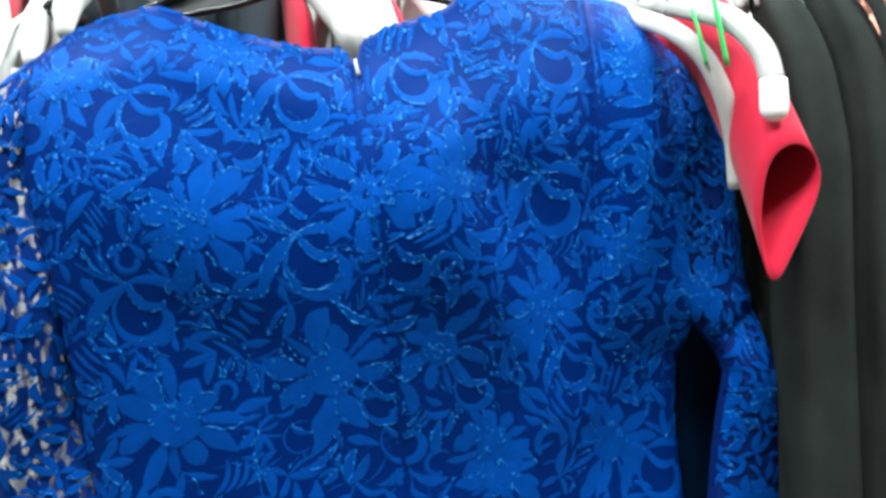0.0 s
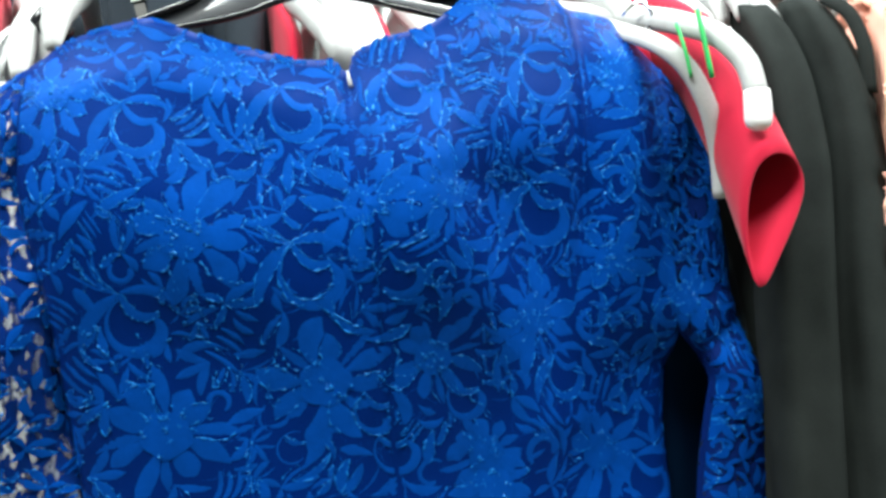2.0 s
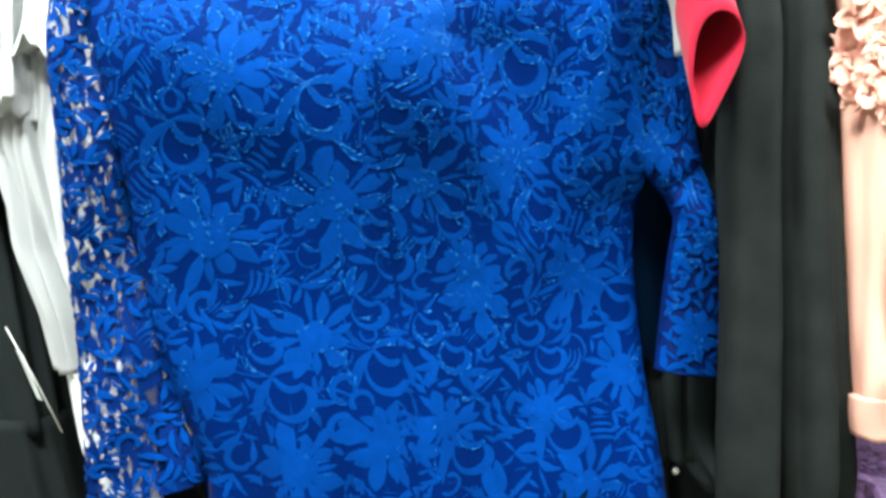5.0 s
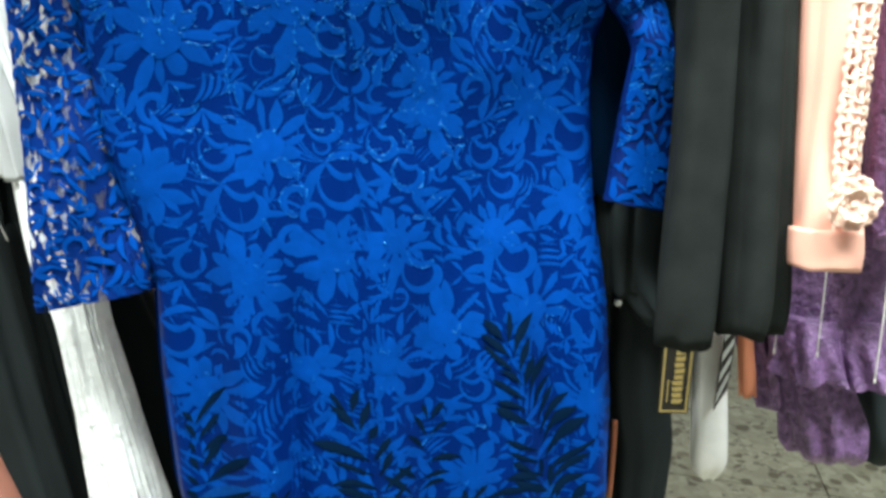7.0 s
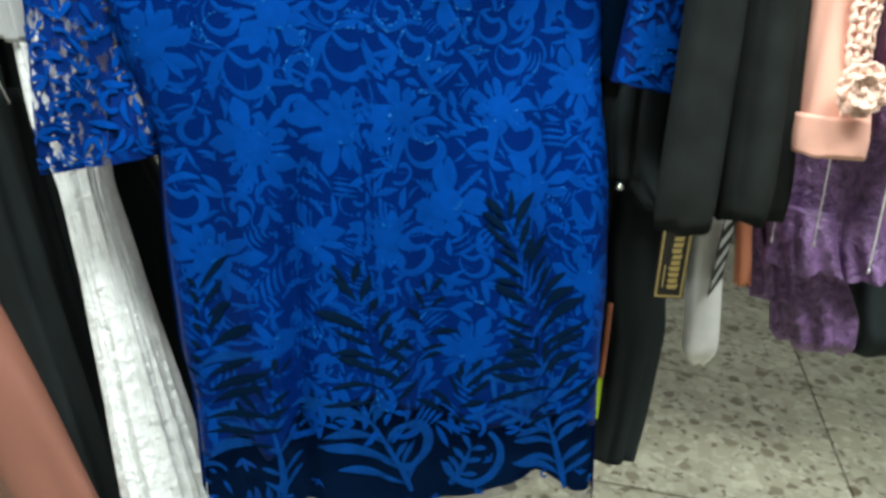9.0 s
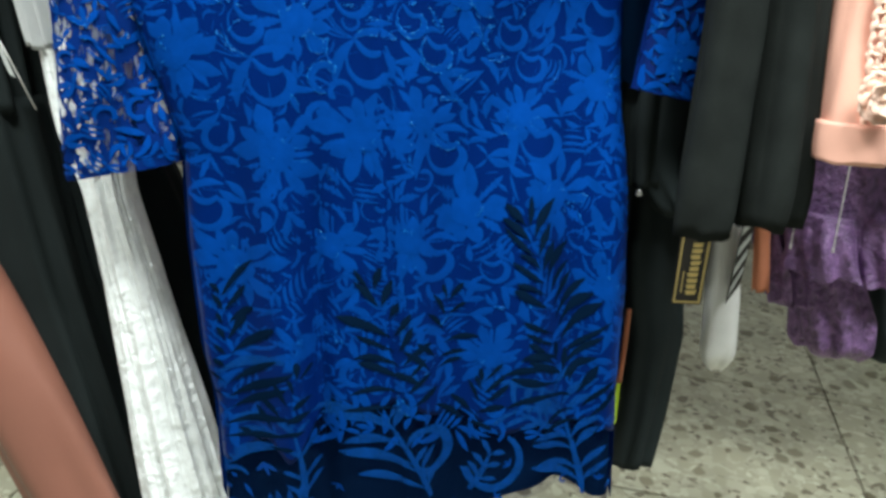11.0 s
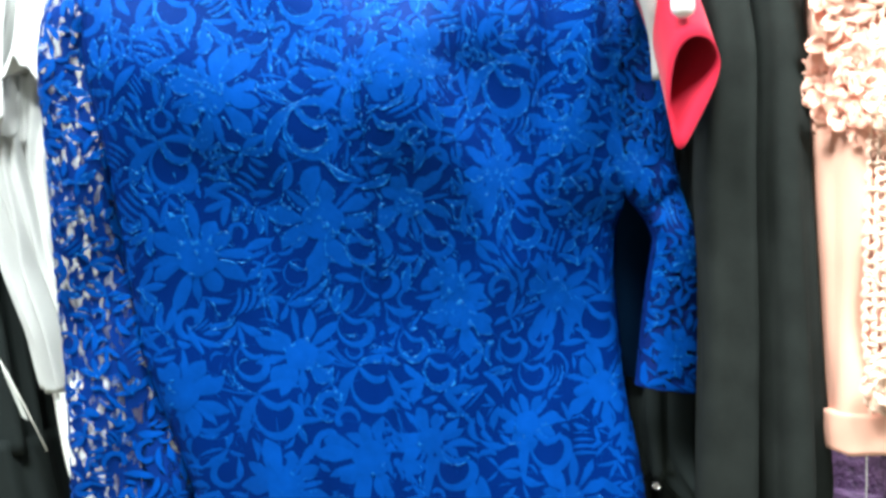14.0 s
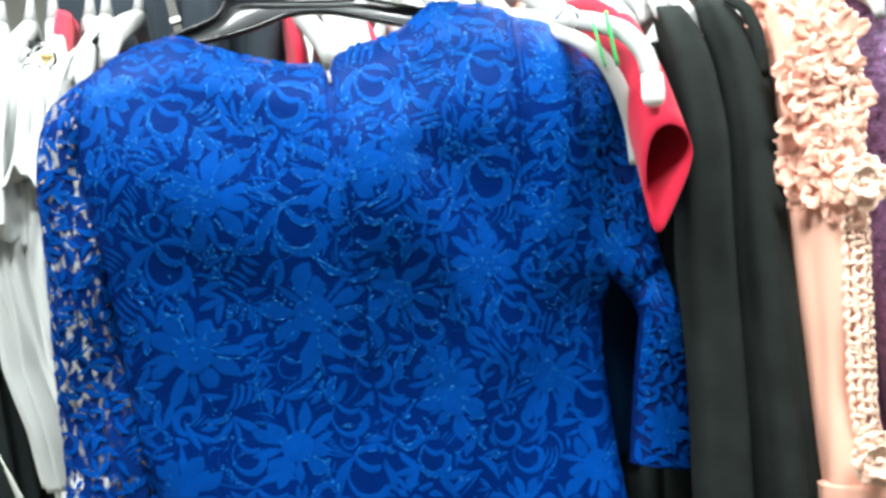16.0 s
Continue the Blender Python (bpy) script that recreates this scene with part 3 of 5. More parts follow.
def blossom(region, cx, cz, r, rnd, parent):
    """A many-petalled flower: pointed petals in two uneven rounds about a beaded middle."""
    s = Stitch()
    n = rnd.choice((12, 13, 14))
    a0 = rnd.random() * 6.28
    for i in range(n):
        a = a0 + 2 * math.pi * i / n + rnd.gauss(0, 0.09)
        ln = r * rnd.choice((0.58, 0.72, 0.86, 0.94))
        c = (cx + 0.24 * r * math.cos(a), cz + 0.24 * r * math.sin(a))
        s.add(region, strip_leaf(c, a, ln, r * rnd.uniform(0.28, 0.42), rnd.gauss(0, 0.45), 10, rnd.choice((1.15, 1.45))), 0.7, 0.0005 + 0.00015 * (i % 3), rnd)
    disc = np.linspace(0, 2 * np.pi, 19)
    rim = 0.40 * r * (1 + 0.08 * np.sin(5 * disc + a0))
    e = np.stack([cx + rim * np.cos(disc), cz + rim * np.sin(disc)], -1)
    s.add(region, (e, np.full_like(e, 0) + (cx, cz)), 0.0, 0.0011, rnd)
    for _ in range(round(20 * (0.08 + 0.92 * float(step(0.98, 1.38, cz))))):
        a, q = rnd.random() * 6.28, 0.42 * r * math.sqrt(rnd.random())
        c = np.array((cx + q * math.cos(a), cz + q * math.sin(a)))
        k = np.linspace(0, 2 * np.pi, 6, endpoint=False)
        s.cord(region, c + 0.0020 * np.stack([np.cos(k), np.sin(k)], -1), 0.0012, rnd, 0.0005)
    region.disc(cx, cz, r * 0.80)
    return s.link("lace_flower", parent, "blue lace blossom with narrow petals")


def spray(region, cx, cz, r, rnd, parent, whole=True):
    """A scroll: a thick crescent round an open hollow, a tongue across it, a blade and thin stems behind."""
    s = Stitch()
    turn_ = rnd.gauss(0, 0.16)
    ct, st = math.cos(turn_), math.sin(turn_)

    def at(pts):
        p = np.array(pts, float) * r * (1 + rnd.gauss(0, 0.03))
        return np.stack([cx + p[:, 0] * ct - p[:, 1] * st, cz + p[:, 0] * st + p[:, 1] * ct], -1)
    s.add(region, strip_path(at([(-0.75, 0.95), (-1.08, 0.45), (-1.05, -0.2), (-0.65, -0.85), (0.0, -1.1), (0.65, -0.9), (1.0, -0.35), (0.95, 0.2), (0.5, 0.5)]), np.array((0.06, 0.10, 0.14, 0.24, 0.38, 0.52, 0.52, 0.40, 0.14)) * r, 22), 0.9, 0.0008, rnd)
    s.add(region, strip_path(at([(-0.80, 1.0), (-0.45, 0.55), (0.0, 0.30), (0.40, 0.42), (0.62, 0.62)]), np.array((0.14, 0.30, 0.36, 0.30, 0.14)) * r, 12), 0.8, 0.0009, rnd)
    region.disc(cx, cz, r * 0.74)
    if whole:
        s.add(region, strip_path(at([(-0.8, 1.05), (-0.3, 1.35), (0.35, 1.45), (1.05, 1.15)]), np.array((0.12, 0.34, 0.42, 0.08)) * r, 10), 0.8, 0.0007, rnd)
        s.add(region, strip_path(at([(-0.85, 0.95), (-1.35, 0.35), (-1.6, -0.5), (-1.55, -1.35)]), np.array((0.14, 0.52, 0.50, 0.05)) * r, 12), 0.8, 0.0007, rnd)
        for k in range(4):
            s.add(region, strip_path(at([(-0.85, 1.0), (-1.45, 0.95 + 0.10 * k), (-2.0, 1.12 + 0.22 * k), (-2.6 + 0.15 * k, 1.30 + 0.42 * k)]), np.array((0.05, 0.13, 0.14, 0.09)) * r, 9), 0.5, 0.0005, rnd)
        hollow = at([(0.2, 1.0), (-1.15, 0.95)])
        region.disc(hollow[0, 0], hollow[0, 1], 0.35 * r)
        region.disc(hollow[1, 0], hollow[1, 1], 0.30 * r)
    s.link("lace_scroll", parent, "curled blue lace scroll")


FLOWERS = ((-0.189, 1.317, 0.045), (-0.089, 1.203, 0.048), (-0.201, 1.167, 0.046), (-0.063, 1.340, 0.040), (-0.001, 1.351, 0.036), (-0.010, 1.222, 0.036), (0.077, 1.253, 0.044),
           (-0.278, 1.418, 0.034), (-0.163, 1.446, 0.032), (0.040, 1.505, 0.030), (0.148, 1.455, 0.036), (0.035, 1.140, 0.036), (0.142, 1.130, 0.042), (-0.215, 1.037, 0.040),
           (-0.107, 1.075, 0.038), (-0.120, 0.951, 0.042), (-0.041, 0.974, 0.044), (0.044, 1.112, 0.036), (0.014, 0.992, 0.032), (0.194, 1.036, 0.040), (0.111, 1.003, 0.032),
           (-0.155, 0.833, 0.046), (0.009, 0.871, 0.034), (0.068, 0.903, 0.042), (0.155, 0.924, 0.040), (-0.065, 0.860, 0.034), (0.225, 0.828, 0.038), (0.105, 0.750, 0.036), (-0.085, 0.755, 0.034), (0.150, 1.300, 0.036))
SPRAYS = ((-0.101, 1.287, 0.021), (0.086, 1.336, 0.022), (-0.222, 1.250, 0.020), (-0.128, 1.020, 0.020), (-0.039, 1.043, 0.020), (0.190, 1.100, 0.020), (-0.182, 0.890, 0.019), (0.135, 0.978, 0.020),
          (0.041, 0.960, 0.019), (0.039, 0.851, 0.019), (-0.221, 1.392, 0.017), (-0.112, 1.408, 0.018), (-0.030, 1.428, 0.016), (0.086, 1.448, 0.019), (0.107, 1.200, 0.017))
RINGS = ((-0.037, 1.287, 0.016), (-0.052, 1.178, 0.014), (-0.036, 1.146, 0.015), (0.018, 1.186, 0.015), (-0.058, 1.100, 0.015), (0.022, 1.056, 0.015), (-0.004, 1.084, 0.013), (0.118, 1.052, 0.014),
         (-0.152, 1.068, 0.015), (0.095, 1.080, 0.014), (0.100, 0.845, 0.014), (0.180, 1.370, 0.015))
rnd = random.Random(4)
for cx, cz, r in FLOWERS:
    blossom(BODY, cx, cz, r, rnd, dress)
blossom(SLEEVE_R, 0.218, 1.264, 0.036, rnd, sleeve_r)
for cx, cz, r in ((0.264, 1.075, 0.026), (0.272, 1.172, 0.020), (0.228, 1.425, 0.026)):
    blossom(SLEEVE_R, cx, cz, r, rnd, sleeve_r)
for cx, cz, r in SPRAYS:
    spray(BODY, cx, cz, r, rnd, dress)
for cx, cz, r in RINGS:
    spray(BODY, cx, cz, r, rnd, dress, False)
spray(SLEEVE_R, 0.236, 1.350, 0.020, rnd, sleeve_r, False)


def free(region, pts, limit):
    if region.inside(pts).mean() < 0.75:
        return False
    ix, iy = region.cell(pts)
    return region.used[ix, iy].mean() <= limit


def samples(edges):
    a, b = edges
    return np.concatenate([a, b, (a + b) / 2, a * 0.75 + b * 0.25, a * 0.25 + b * 0.75])


def fill(region, tries, bounds, rnd, limit=0.08, big=1.0):
    """Leaves, bars and small scrolls in what is left between the blossoms."""
    s = Stitch()
    x0, x1, z0, z1 = bounds
    for k in range(tries):
        c = (rnd.uniform(x0, x1), rnd.uniform(z0, z1))
        shrink = big * (1.1 if k < tries * 0.2 else 0.88 if k < tries * 0.5 else 0.66)
        kind = rnd.random()
        ang = rnd.uniform(0, 6.28)
        if kind < 0.10:
            made = [strip_curl(c, 0.013 * shrink, ang, rnd.choice((4.2, -4.2)), 0.0065 * shrink, 14)]
        elif kind < 0.20:
            # sets of thin curved bars
            nx, nz = -math.sin(ang), math.cos(ang)
            bend = rnd.gauss(0, 0.7)
            made = [strip_leaf((c[0] + nx * q * 0.0062 * shrink, c[1] + nz * q * 0.0062 * shrink), ang, 0.030 * shrink * (1 - 0.12 * q), 0.0036 * shrink, bend, 8) for q in range(rnd.choice((3, 4)))]
        elif kind < 0.48:
            # a bud: two halves of an oval with a pair of small leaves below
            half = [strip_leaf(c, ang + q * 0.34, 0.026 * shrink, 0.0076 * shrink, -q * 0.75, 9, 1.0) for q in (-1, 1)]
            made = half + [strip_leaf(c, ang + q * 2.2, 0.016 * shrink, 0.0054 * shrink, q * 0.8, 8, 1.2) for q in (-1, 1)]
        elif kind < 0.64:
            # a sprig of three
            made = [strip_leaf(c, ang + q * 0.75, 0.024 * shrink, 0.0070 * shrink, q * 0.6, 8, 1.2) for q in (-1, 0, 1)]
        else:
            made = [strip_leaf(c, ang, rnd.uniform(0.020, 0.036) * shrink, rnd.uniform(0.0055, 0.0098) * shrink, rnd.gauss(0, 1.1), 9, rnd.choice((0.8, 1.2)))]
        pts = np.concatenate([samples(e) for e in made])
        if free(region, pts, limit if k < tries * 0.4 else limit * 1.7 if k < tries * 0.7 else limit * 2.6):
            for e in made:
                s.add(region, e, 0.55, rnd.uniform(0.0004, 0.0009), rnd)
    return s


# plumes of long leaves over the dark hem
# foot, direction, length, leaf length, pairs of leaves, length of the leaves on the other side
PLUMES = ((0.058, 0.582, 2.08, 0.125, 0.080, 6, 0.030), (-0.180, 0.572, 1.50, 0.150, 0.034, 7, 0.082), (0.233, 0.576, 1.90, 0.150, 0.062, 7, 0.044), (-0.076, 0.580, 1.72, 0.100, 0.022, 4, 0.026),
          (-0.118, 0.560, 0.55, 0.050, 0.022, 4, 0.018), (0.100, 0.585, 1.20, 0.060, 0.024, 4, 0.022), (0.185, 0.660, 2.60, 0.060, 0.030, 4, 0.050))
for px, pz, ang, ln, leaf_l, pairs, leaf_r in PLUMES:
    plume = Stitch()
    stem = strip_leaf((px, pz), ang, ln, 0.0065, 0.35, 12, 0.5)
    plume.add(BODY, stem, 0.0, 0.0007, rnd)
    stem_ob = part("hem_plume", (np.concatenate(plume.v), plume.f), HEM_LACE, dress, "blue lace plume over the dark hem")
    axis = (stem[0] + stem[1]) / 2
    for i in range(pairs):
        at = axis[min(11, 1 + round(i * 10 / pairs))]
        for side, size in ((1, leaf_l), (-1, leaf_r)):
            if rnd.random() < 0.06:
                continue
            e = strip_leaf(at, ang + side * rnd.uniform(0.65, 0.95), size * rnd.uniform(0.8, 1.15), 0.0050 + 0.070 * size * rnd.uniform(0.7, 1.2), side * rnd.uniform(0.5, 1.1), 10, 1.4)
            leaf = Stitch()
            leaf.add(BODY, e, 0.0, 0.0006 + 0.00006 * i, rnd)
            part("plume_leaf", (np.concatenate(leaf.v), leaf.f), HEM_LACE, stem_ob)
for cx, cz, r, a0, sp, w in ((0.046, 0.634, 0.030, 2.0, -4.0, 0.0115), (0.114, 0.622, 0.038, 1.0, -3.7, 0.0100), (-0.150, 0.590, 0.016, 0.5, 4.0, 0.006)):
    s = Stitch()
    s.add(BODY, strip_curl((cx, cz), r, a0, sp, w), 0.0, 0.0014, rnd)
    part("hem_scroll", (np.concatenate(s.v), s.f), HEM_LACE, dress, "curled blue lace scroll")
fill(BODY, 22000, (-0.31, 0.29, 0.655, 1.53), rnd, 0.075).link("lace_leaves", dress, "dense blue lace leaves", "stuff", "leaf_cord")
# fans of leaf-shaped openings that show the dark layer below
# foot, tip, length of the leaves on either side, pairs
FANS = ((-0.163, 0.640, -0.168, 0.800, 0.024, 0.062, 10), (0.024, 0.690, -0.020, 0.812, 0.056, 0.034, 8), (0.040, 0.712, 0.057, 0.802, 0.036, 0.036, 6), (0.196, 0.700, 0.130, 0.888, 0.052, 0.056, 13),
        (0.222, 0.668, 0.168, 0.752, 0.044, 0.040, 6), (0.088, 0.668, 0.100, 0.716, 0.030, 0.034, 4), (-0.118, 0.640, -0.092, 0.720, 0.030, 0.024, 5))
for fx, fz, tx, tz, size_l, size_r, pairs in FANS:
    ang = math.atan2(tz - fz, tx - fx)
    for i in range(pairs + 1):
        q = i / pairs
        foot = np.array((fx + (tx - fx) * q + 0.006 * math.sin(math.pi * q), fz + (tz - fz) * q))
        for side, size in ((1, size_l), (-1, size_r)):
            if rnd.random() < 0.10:
                continue
            lean = ang + side * (1.20 - 0.75 * q + rnd.uniform(-0.18, 0.18))
            ln = size * (1 - 0.35 * q) * rnd.uniform(0.75, 1.35)
            e = strip_leaf(foot + 0.003 * np.array((math.cos(lean), math.sin(lean))), lean, ln, min(0.0100, 0.0046 + 0.090 * ln) * rnd.uniform(0.6, 1.2), side * rnd.uniform(-0.3, 1.0), 10, rnd.uniform(1.0, 2.0))
            hole = Stitch()
            hole.add(BODY, e, 0.0, 0.0012 + 0.0001 * i, rnd)
            part("hem_opening", (np.concatenate(hole.v), hole.f), HEM_NET_SLEEVE_SHADE, dress, "dark leaf-shaped opening in the lace")
vines = Stitch()
for k in range(5000):
    e = strip_leaf((rnd.uniform(-0.30, 0.28), rnd.uniform(0.68, 1.50)), rnd.uniform(0, 6.28), rnd.uniform(0.022, 0.050), rnd.uniform(0.0020, 0.0036), rnd.gauss(0, 1.3), 10, 0.6)
    m = (e[0] + e[1]) / 2
    ends = np.stack([m[1], m[-2]])
    ix, iy = BODY.cell(ends)
    if BODY.used[ix, iy].all() and BODY.inside(m).all() and 0.15 < BODY.used[BODY.cell(m)].mean() < 0.7:
        vines.add(BODY, e, 0.35, 0.0004, rnd)
vines.link("lace_vine", dress, "thin blue lace stems", "stuff", "vine_cord")
fill(BODY, 40, (-0.20, 0.29, 0.56, 0.65), rnd, 0.0, 0.6).link("hem_leaves", dress, "scattered blue lace leaves at the hem", "stuff", "leaf_cord")
fill(SLEEVE_R, 7000, (0.17, 0.31, 1.02, 1.51), rnd, 0.10, 0.75).link("sleeve_leaves", sleeve_r, "blue lace leaves", "stuff", "leaf_cord")
fill(SLEEVE_L, 2600, (-0.35, -0.19, 0.89, 1.45), rnd, 0.04, 0.75).link("sleeve_leaves", sleeve_l, "blue lace leaves", "stuff", "leaf_cord")

# ---------------------------------------------------------------- the black hanger of the dress
RAIL_Y, RAIL_Z = 0.95, 1.665


def rail_z(x):
    """The rail rises a little along its length."""
    return 1.682 + 0.045 * x



def dress_hanger():
    ob = thing("dress_hanger", (-0.06, 0.70, 1.50), "broad glossy black plastic hanger holding the blue dress", "hanger")
    d = 0.030

    def P(x, z, dd=0.0):
        return on_dress(x, d + dd, z)
    low = bezier([(-0.262, 1.452), (-0.215, 1.480), (-0.150, 1.497), (-0.110, 1.517), (-0.068, 1.521), (-0.020, 1.513), (0.06, 1.500), (0.17, 1.490)], 40)
    high = bezier([(-0.262, 1.462), (-0.228, 1.488), (-0.176, 1.511), (-0.166, 1.541), (-0.068, 1.555), (-0.040, 1.536), (0.06, 1.523), (0.17, 1.502)], 40)
    rim = [tube([P(*q) for q in low], 0.0028, 8, flat=1.6), tube([P(*q) for q in high], 0.0024, 8, flat=1.8)]
    mid = bezier([(-0.166, 1.529), (-0.110, 1.530), (-0.060, 1.532), (-0.040, 1.534)], 16)
    rim.append(tube([P(*q) for q in mid], 0.0018, 8))
    part("rim", join(*rim), BLACK_PLASTIC, ob)
    upper = bezier([(-0.262, 1.461), (-0.228, 1.487), (-0.178, 1.509), (-0.164, 1.527), (-0.110, 1.530), (-0.060, 1.532), (-0.036, 1.533), (0.06, 1.523), (0.17, 1.502)], 40)
    a = np.array([P(q[0], q[1], 0.001) for q in low])
    b = np.array([P(q[0], q[1], 0.005) for q in upper])
    part("web", loft([a, a * 0.5 + b * 0.5 + (0, 0.002, 0), b], False, False), WEB_PLASTIC, ob, "shiny recessed face", solid=0.003)
    hook = [P(-0.075, 1.552), P(-0.075, 1.60), P(-0.078, 1.63), P(-0.095, 1.655), P(-0.085, 1.68), P(-0.066, 1.683), P(-0.05, 1.668)]
    part("hook", tube(bezier(hook, 24), 0.0022, 8), CHROME, ob, "chrome wire hook")


dress_hanger()


# ---------------------------------------------------------------- the rack
def rack():
    ob = thing("clothes_rack", (0.0, RAIL_Y, 0.25), "chrome clothes rack with a long round rail", "clothes rack")
    part("rail", tube([(-1.1, RAIL_Y, rail_z(-1.1)), (1.2, RAIL_Y, rail_z(1.2))], 0.0125, 16), CHROME, ob)
    inv = REST.inverted()
    for x in (-1.08, 1.18):
        foot = inv @ Vector((x, RAIL_Y, 0.02))
        part("upright", tube([(x, RAIL_Y, rail_z(x)), tuple(foot)], 0.0125, 14), CHROME, ob)
        f0, f1 = inv @ Vector((x, RAIL_Y - 0.3, 0.018)), inv @ Vector((x, RAIL_Y + 0.3, 0.018))
        part("foot_bar", tube([tuple(f0), tuple(f1)], 0.012, 12), CHROME, ob)
    arm = [(-0.075, RAIL_Y, RAIL_Z + 0.014), (-0.078, 0.80, RAIL_Z + 0.014), (-0.082, 0.69, RAIL_Z + 0.006), (-0.083, 0.665, RAIL_Z + 0.016)]
    part("face_out_arm", tube(bezier(arm, 14), 0.004, 8), CHROME, ob, "short arm that carries one hanger")


rack()


def white_hanger(x, yaw, z=None, wide=0.20, y=RAIL_Y, tilt=0.0, drop=0.0, material=None, name="white_hanger", label="milky white plastic clothes hanger on the rail"):
    """A plastic hanger across the rail; its arms fall towards and away from the room."""
    z = rail_z(x) if z is None else z
    ob = thing(name, (x, y, z - 0.08), label, "hanger", "hangers on the rail")
    m = material or WHITE_PLASTIC
    c, s = math.cos(radians(yaw)), math.sin(radians(yaw))

    def P(e, zz, n=0.0):
        return (x - e * s * -1 + n * c, y - e * c + n * s, z + zz + tilt * e - drop * abs(e) / wide)
    rings = []
    for e, zz, w, hgt in ((-wide, -0.165, 0.004, 0.010), (-wide * 0.9, -0.150, 0.006, 0.016), (-wide * 0.5, -0.115, 0.009, 0.022), (-0.03, -0.082, 0.010, 0.028), (0, -0.072, 0.011, 0.032),
                          (0.03, -0.082, 0.011, 0.028), (wide * 0.5, -0.112, 0.012, 0.028), (wide * 0.85, -0.147, 0.0125, 0.030), (wide * 0.97, -0.166, 0.012, 0.026), (wide, -0.186, 0.007, 0.012)):
        a = np.linspace(0, 2 * np.pi, 12, endpoint=False)
        rings.append([P(e, zz + hgt * math.sin(q) * 0.5, w * math.copysign(abs(math.cos(q)) ** 0.6, math.cos(q))) for q in a])
    part("arm_bar", loft(rings), m, ob)
    part("neck", tube([P(0, -0.066), P(0, -0.045), P(0, -0.03)], (0.010, 0.0065, 0.0045), 10), m, ob)
    hk = [P(0, -0.032), P(0, -0.012), P(-0.012, 0.004), P(-0.010, 0.018), P(0.004, 0.020), P(0.015, 0.010), P(0.017, -0.004)]
    part("hook", tube(bezier(hk, 18), 0.0018, 8), CHROME, ob)
    return ob


rnd = random.Random(12)
for i in range(40):
    x = -0.70 + 0.036 * i + rnd.uniform(-0.008, 0.008)
    if -0.37 < x < -0.19:
        continue
    white_hanger(x, 20 + rnd.uniform(-9, 10), wide=rnd.uniform(0.185, 0.215), tilt=rnd.uniform(-0.10, 0.10), drop=0.045 if -0.19 < x < 0.10 else 0.0)


# ---------------------------------------------------------------- garments to one side of the dress
def cloth(name, label, category, pieces, group="garments on the rail"):
    """A hanging garment from (part name, mesh, material, label) pieces."""
    verts = np.concatenate([np.asarray(p[1][0]).reshape(-1, 3) for p in pieces])
    base = (float(verts[:, 0].mean()), float(verts[:, 1].mean()), float(verts[:, 2].min()))
    ob = thing(name, base, label, category, group)
    made = [part(p[0], p[1], p[2], ob, p[3] if len(p) > 3 else "", solid=p[4] if len(p) > 4 else 0.0) for p in pieces]
    return ob, made


# red dress with a cap sleeve
def cap_sleeve():
    """A short sleeve that ends in an open, drooping loop, wide above and pointed below."""
    loop = np.array([(0.033, 0.020), (0.023, 0.043), (0.004, 0.047), (-0.010, 0.036), (-0.015, 0.014), (-0.016, -0.022), (-0.006, -0.068), (0.008, -0.038), (0.022, -0.010)])
    k = len(loop)
    t = np.linspace(0, k, 45)[:-1]
    shape = np.stack([np.interp(t, range(k + 1), np.append(loop[:, c], loop[0, c])) for c in (0, 1)], -1)
    for _ in range(7):
        shape = (np.roll(shape, 1, 0) + 2 * shape + np.roll(shape, -1, 0)) / 4
    path = bezier([(0.186, 0.870, 1.545), (0.208, 0.815, 1.530), (0.230, 0.760, 1.492), (0.244, 0.700, 1.418), (0.253, 0.645, 1.333)], 22)
    rings = []
    for i, p in enumerate(path):
        q = i / 21
        size = 0.55 + 0.45 * q ** 0.8
        rings.append(np.stack([p[0] + shape[:, 0] * size, p[1] - 0.10 * shape[:, 1] * q + 0.008 * np.abs(shape[:, 0]) / 0.03, p[2] + shape[:, 1] * size], -1))
    return loft(rings, True, False)


red, _ = cloth("red_dress", "crimson red wool dress with a short cap sleeve", "dress", [
    ("sleeve", cap_sleeve(), RED, "cap sleeve hanging open", 0.0016),
    ("body", shell([(1.565, 0.150, 0.93, 0.012, 0.06), (1.50, 0.165, 0.90, 0.018, 0.13), (1.40, 0.160, 0.92, 0.022, 0.12), (1.25, 0.130, 0.93, 0.022, 0.11), (0.80, 0.120, 0.93, 0.024, 0.12)], 16, folds=0.004, seed=3), RED),
])


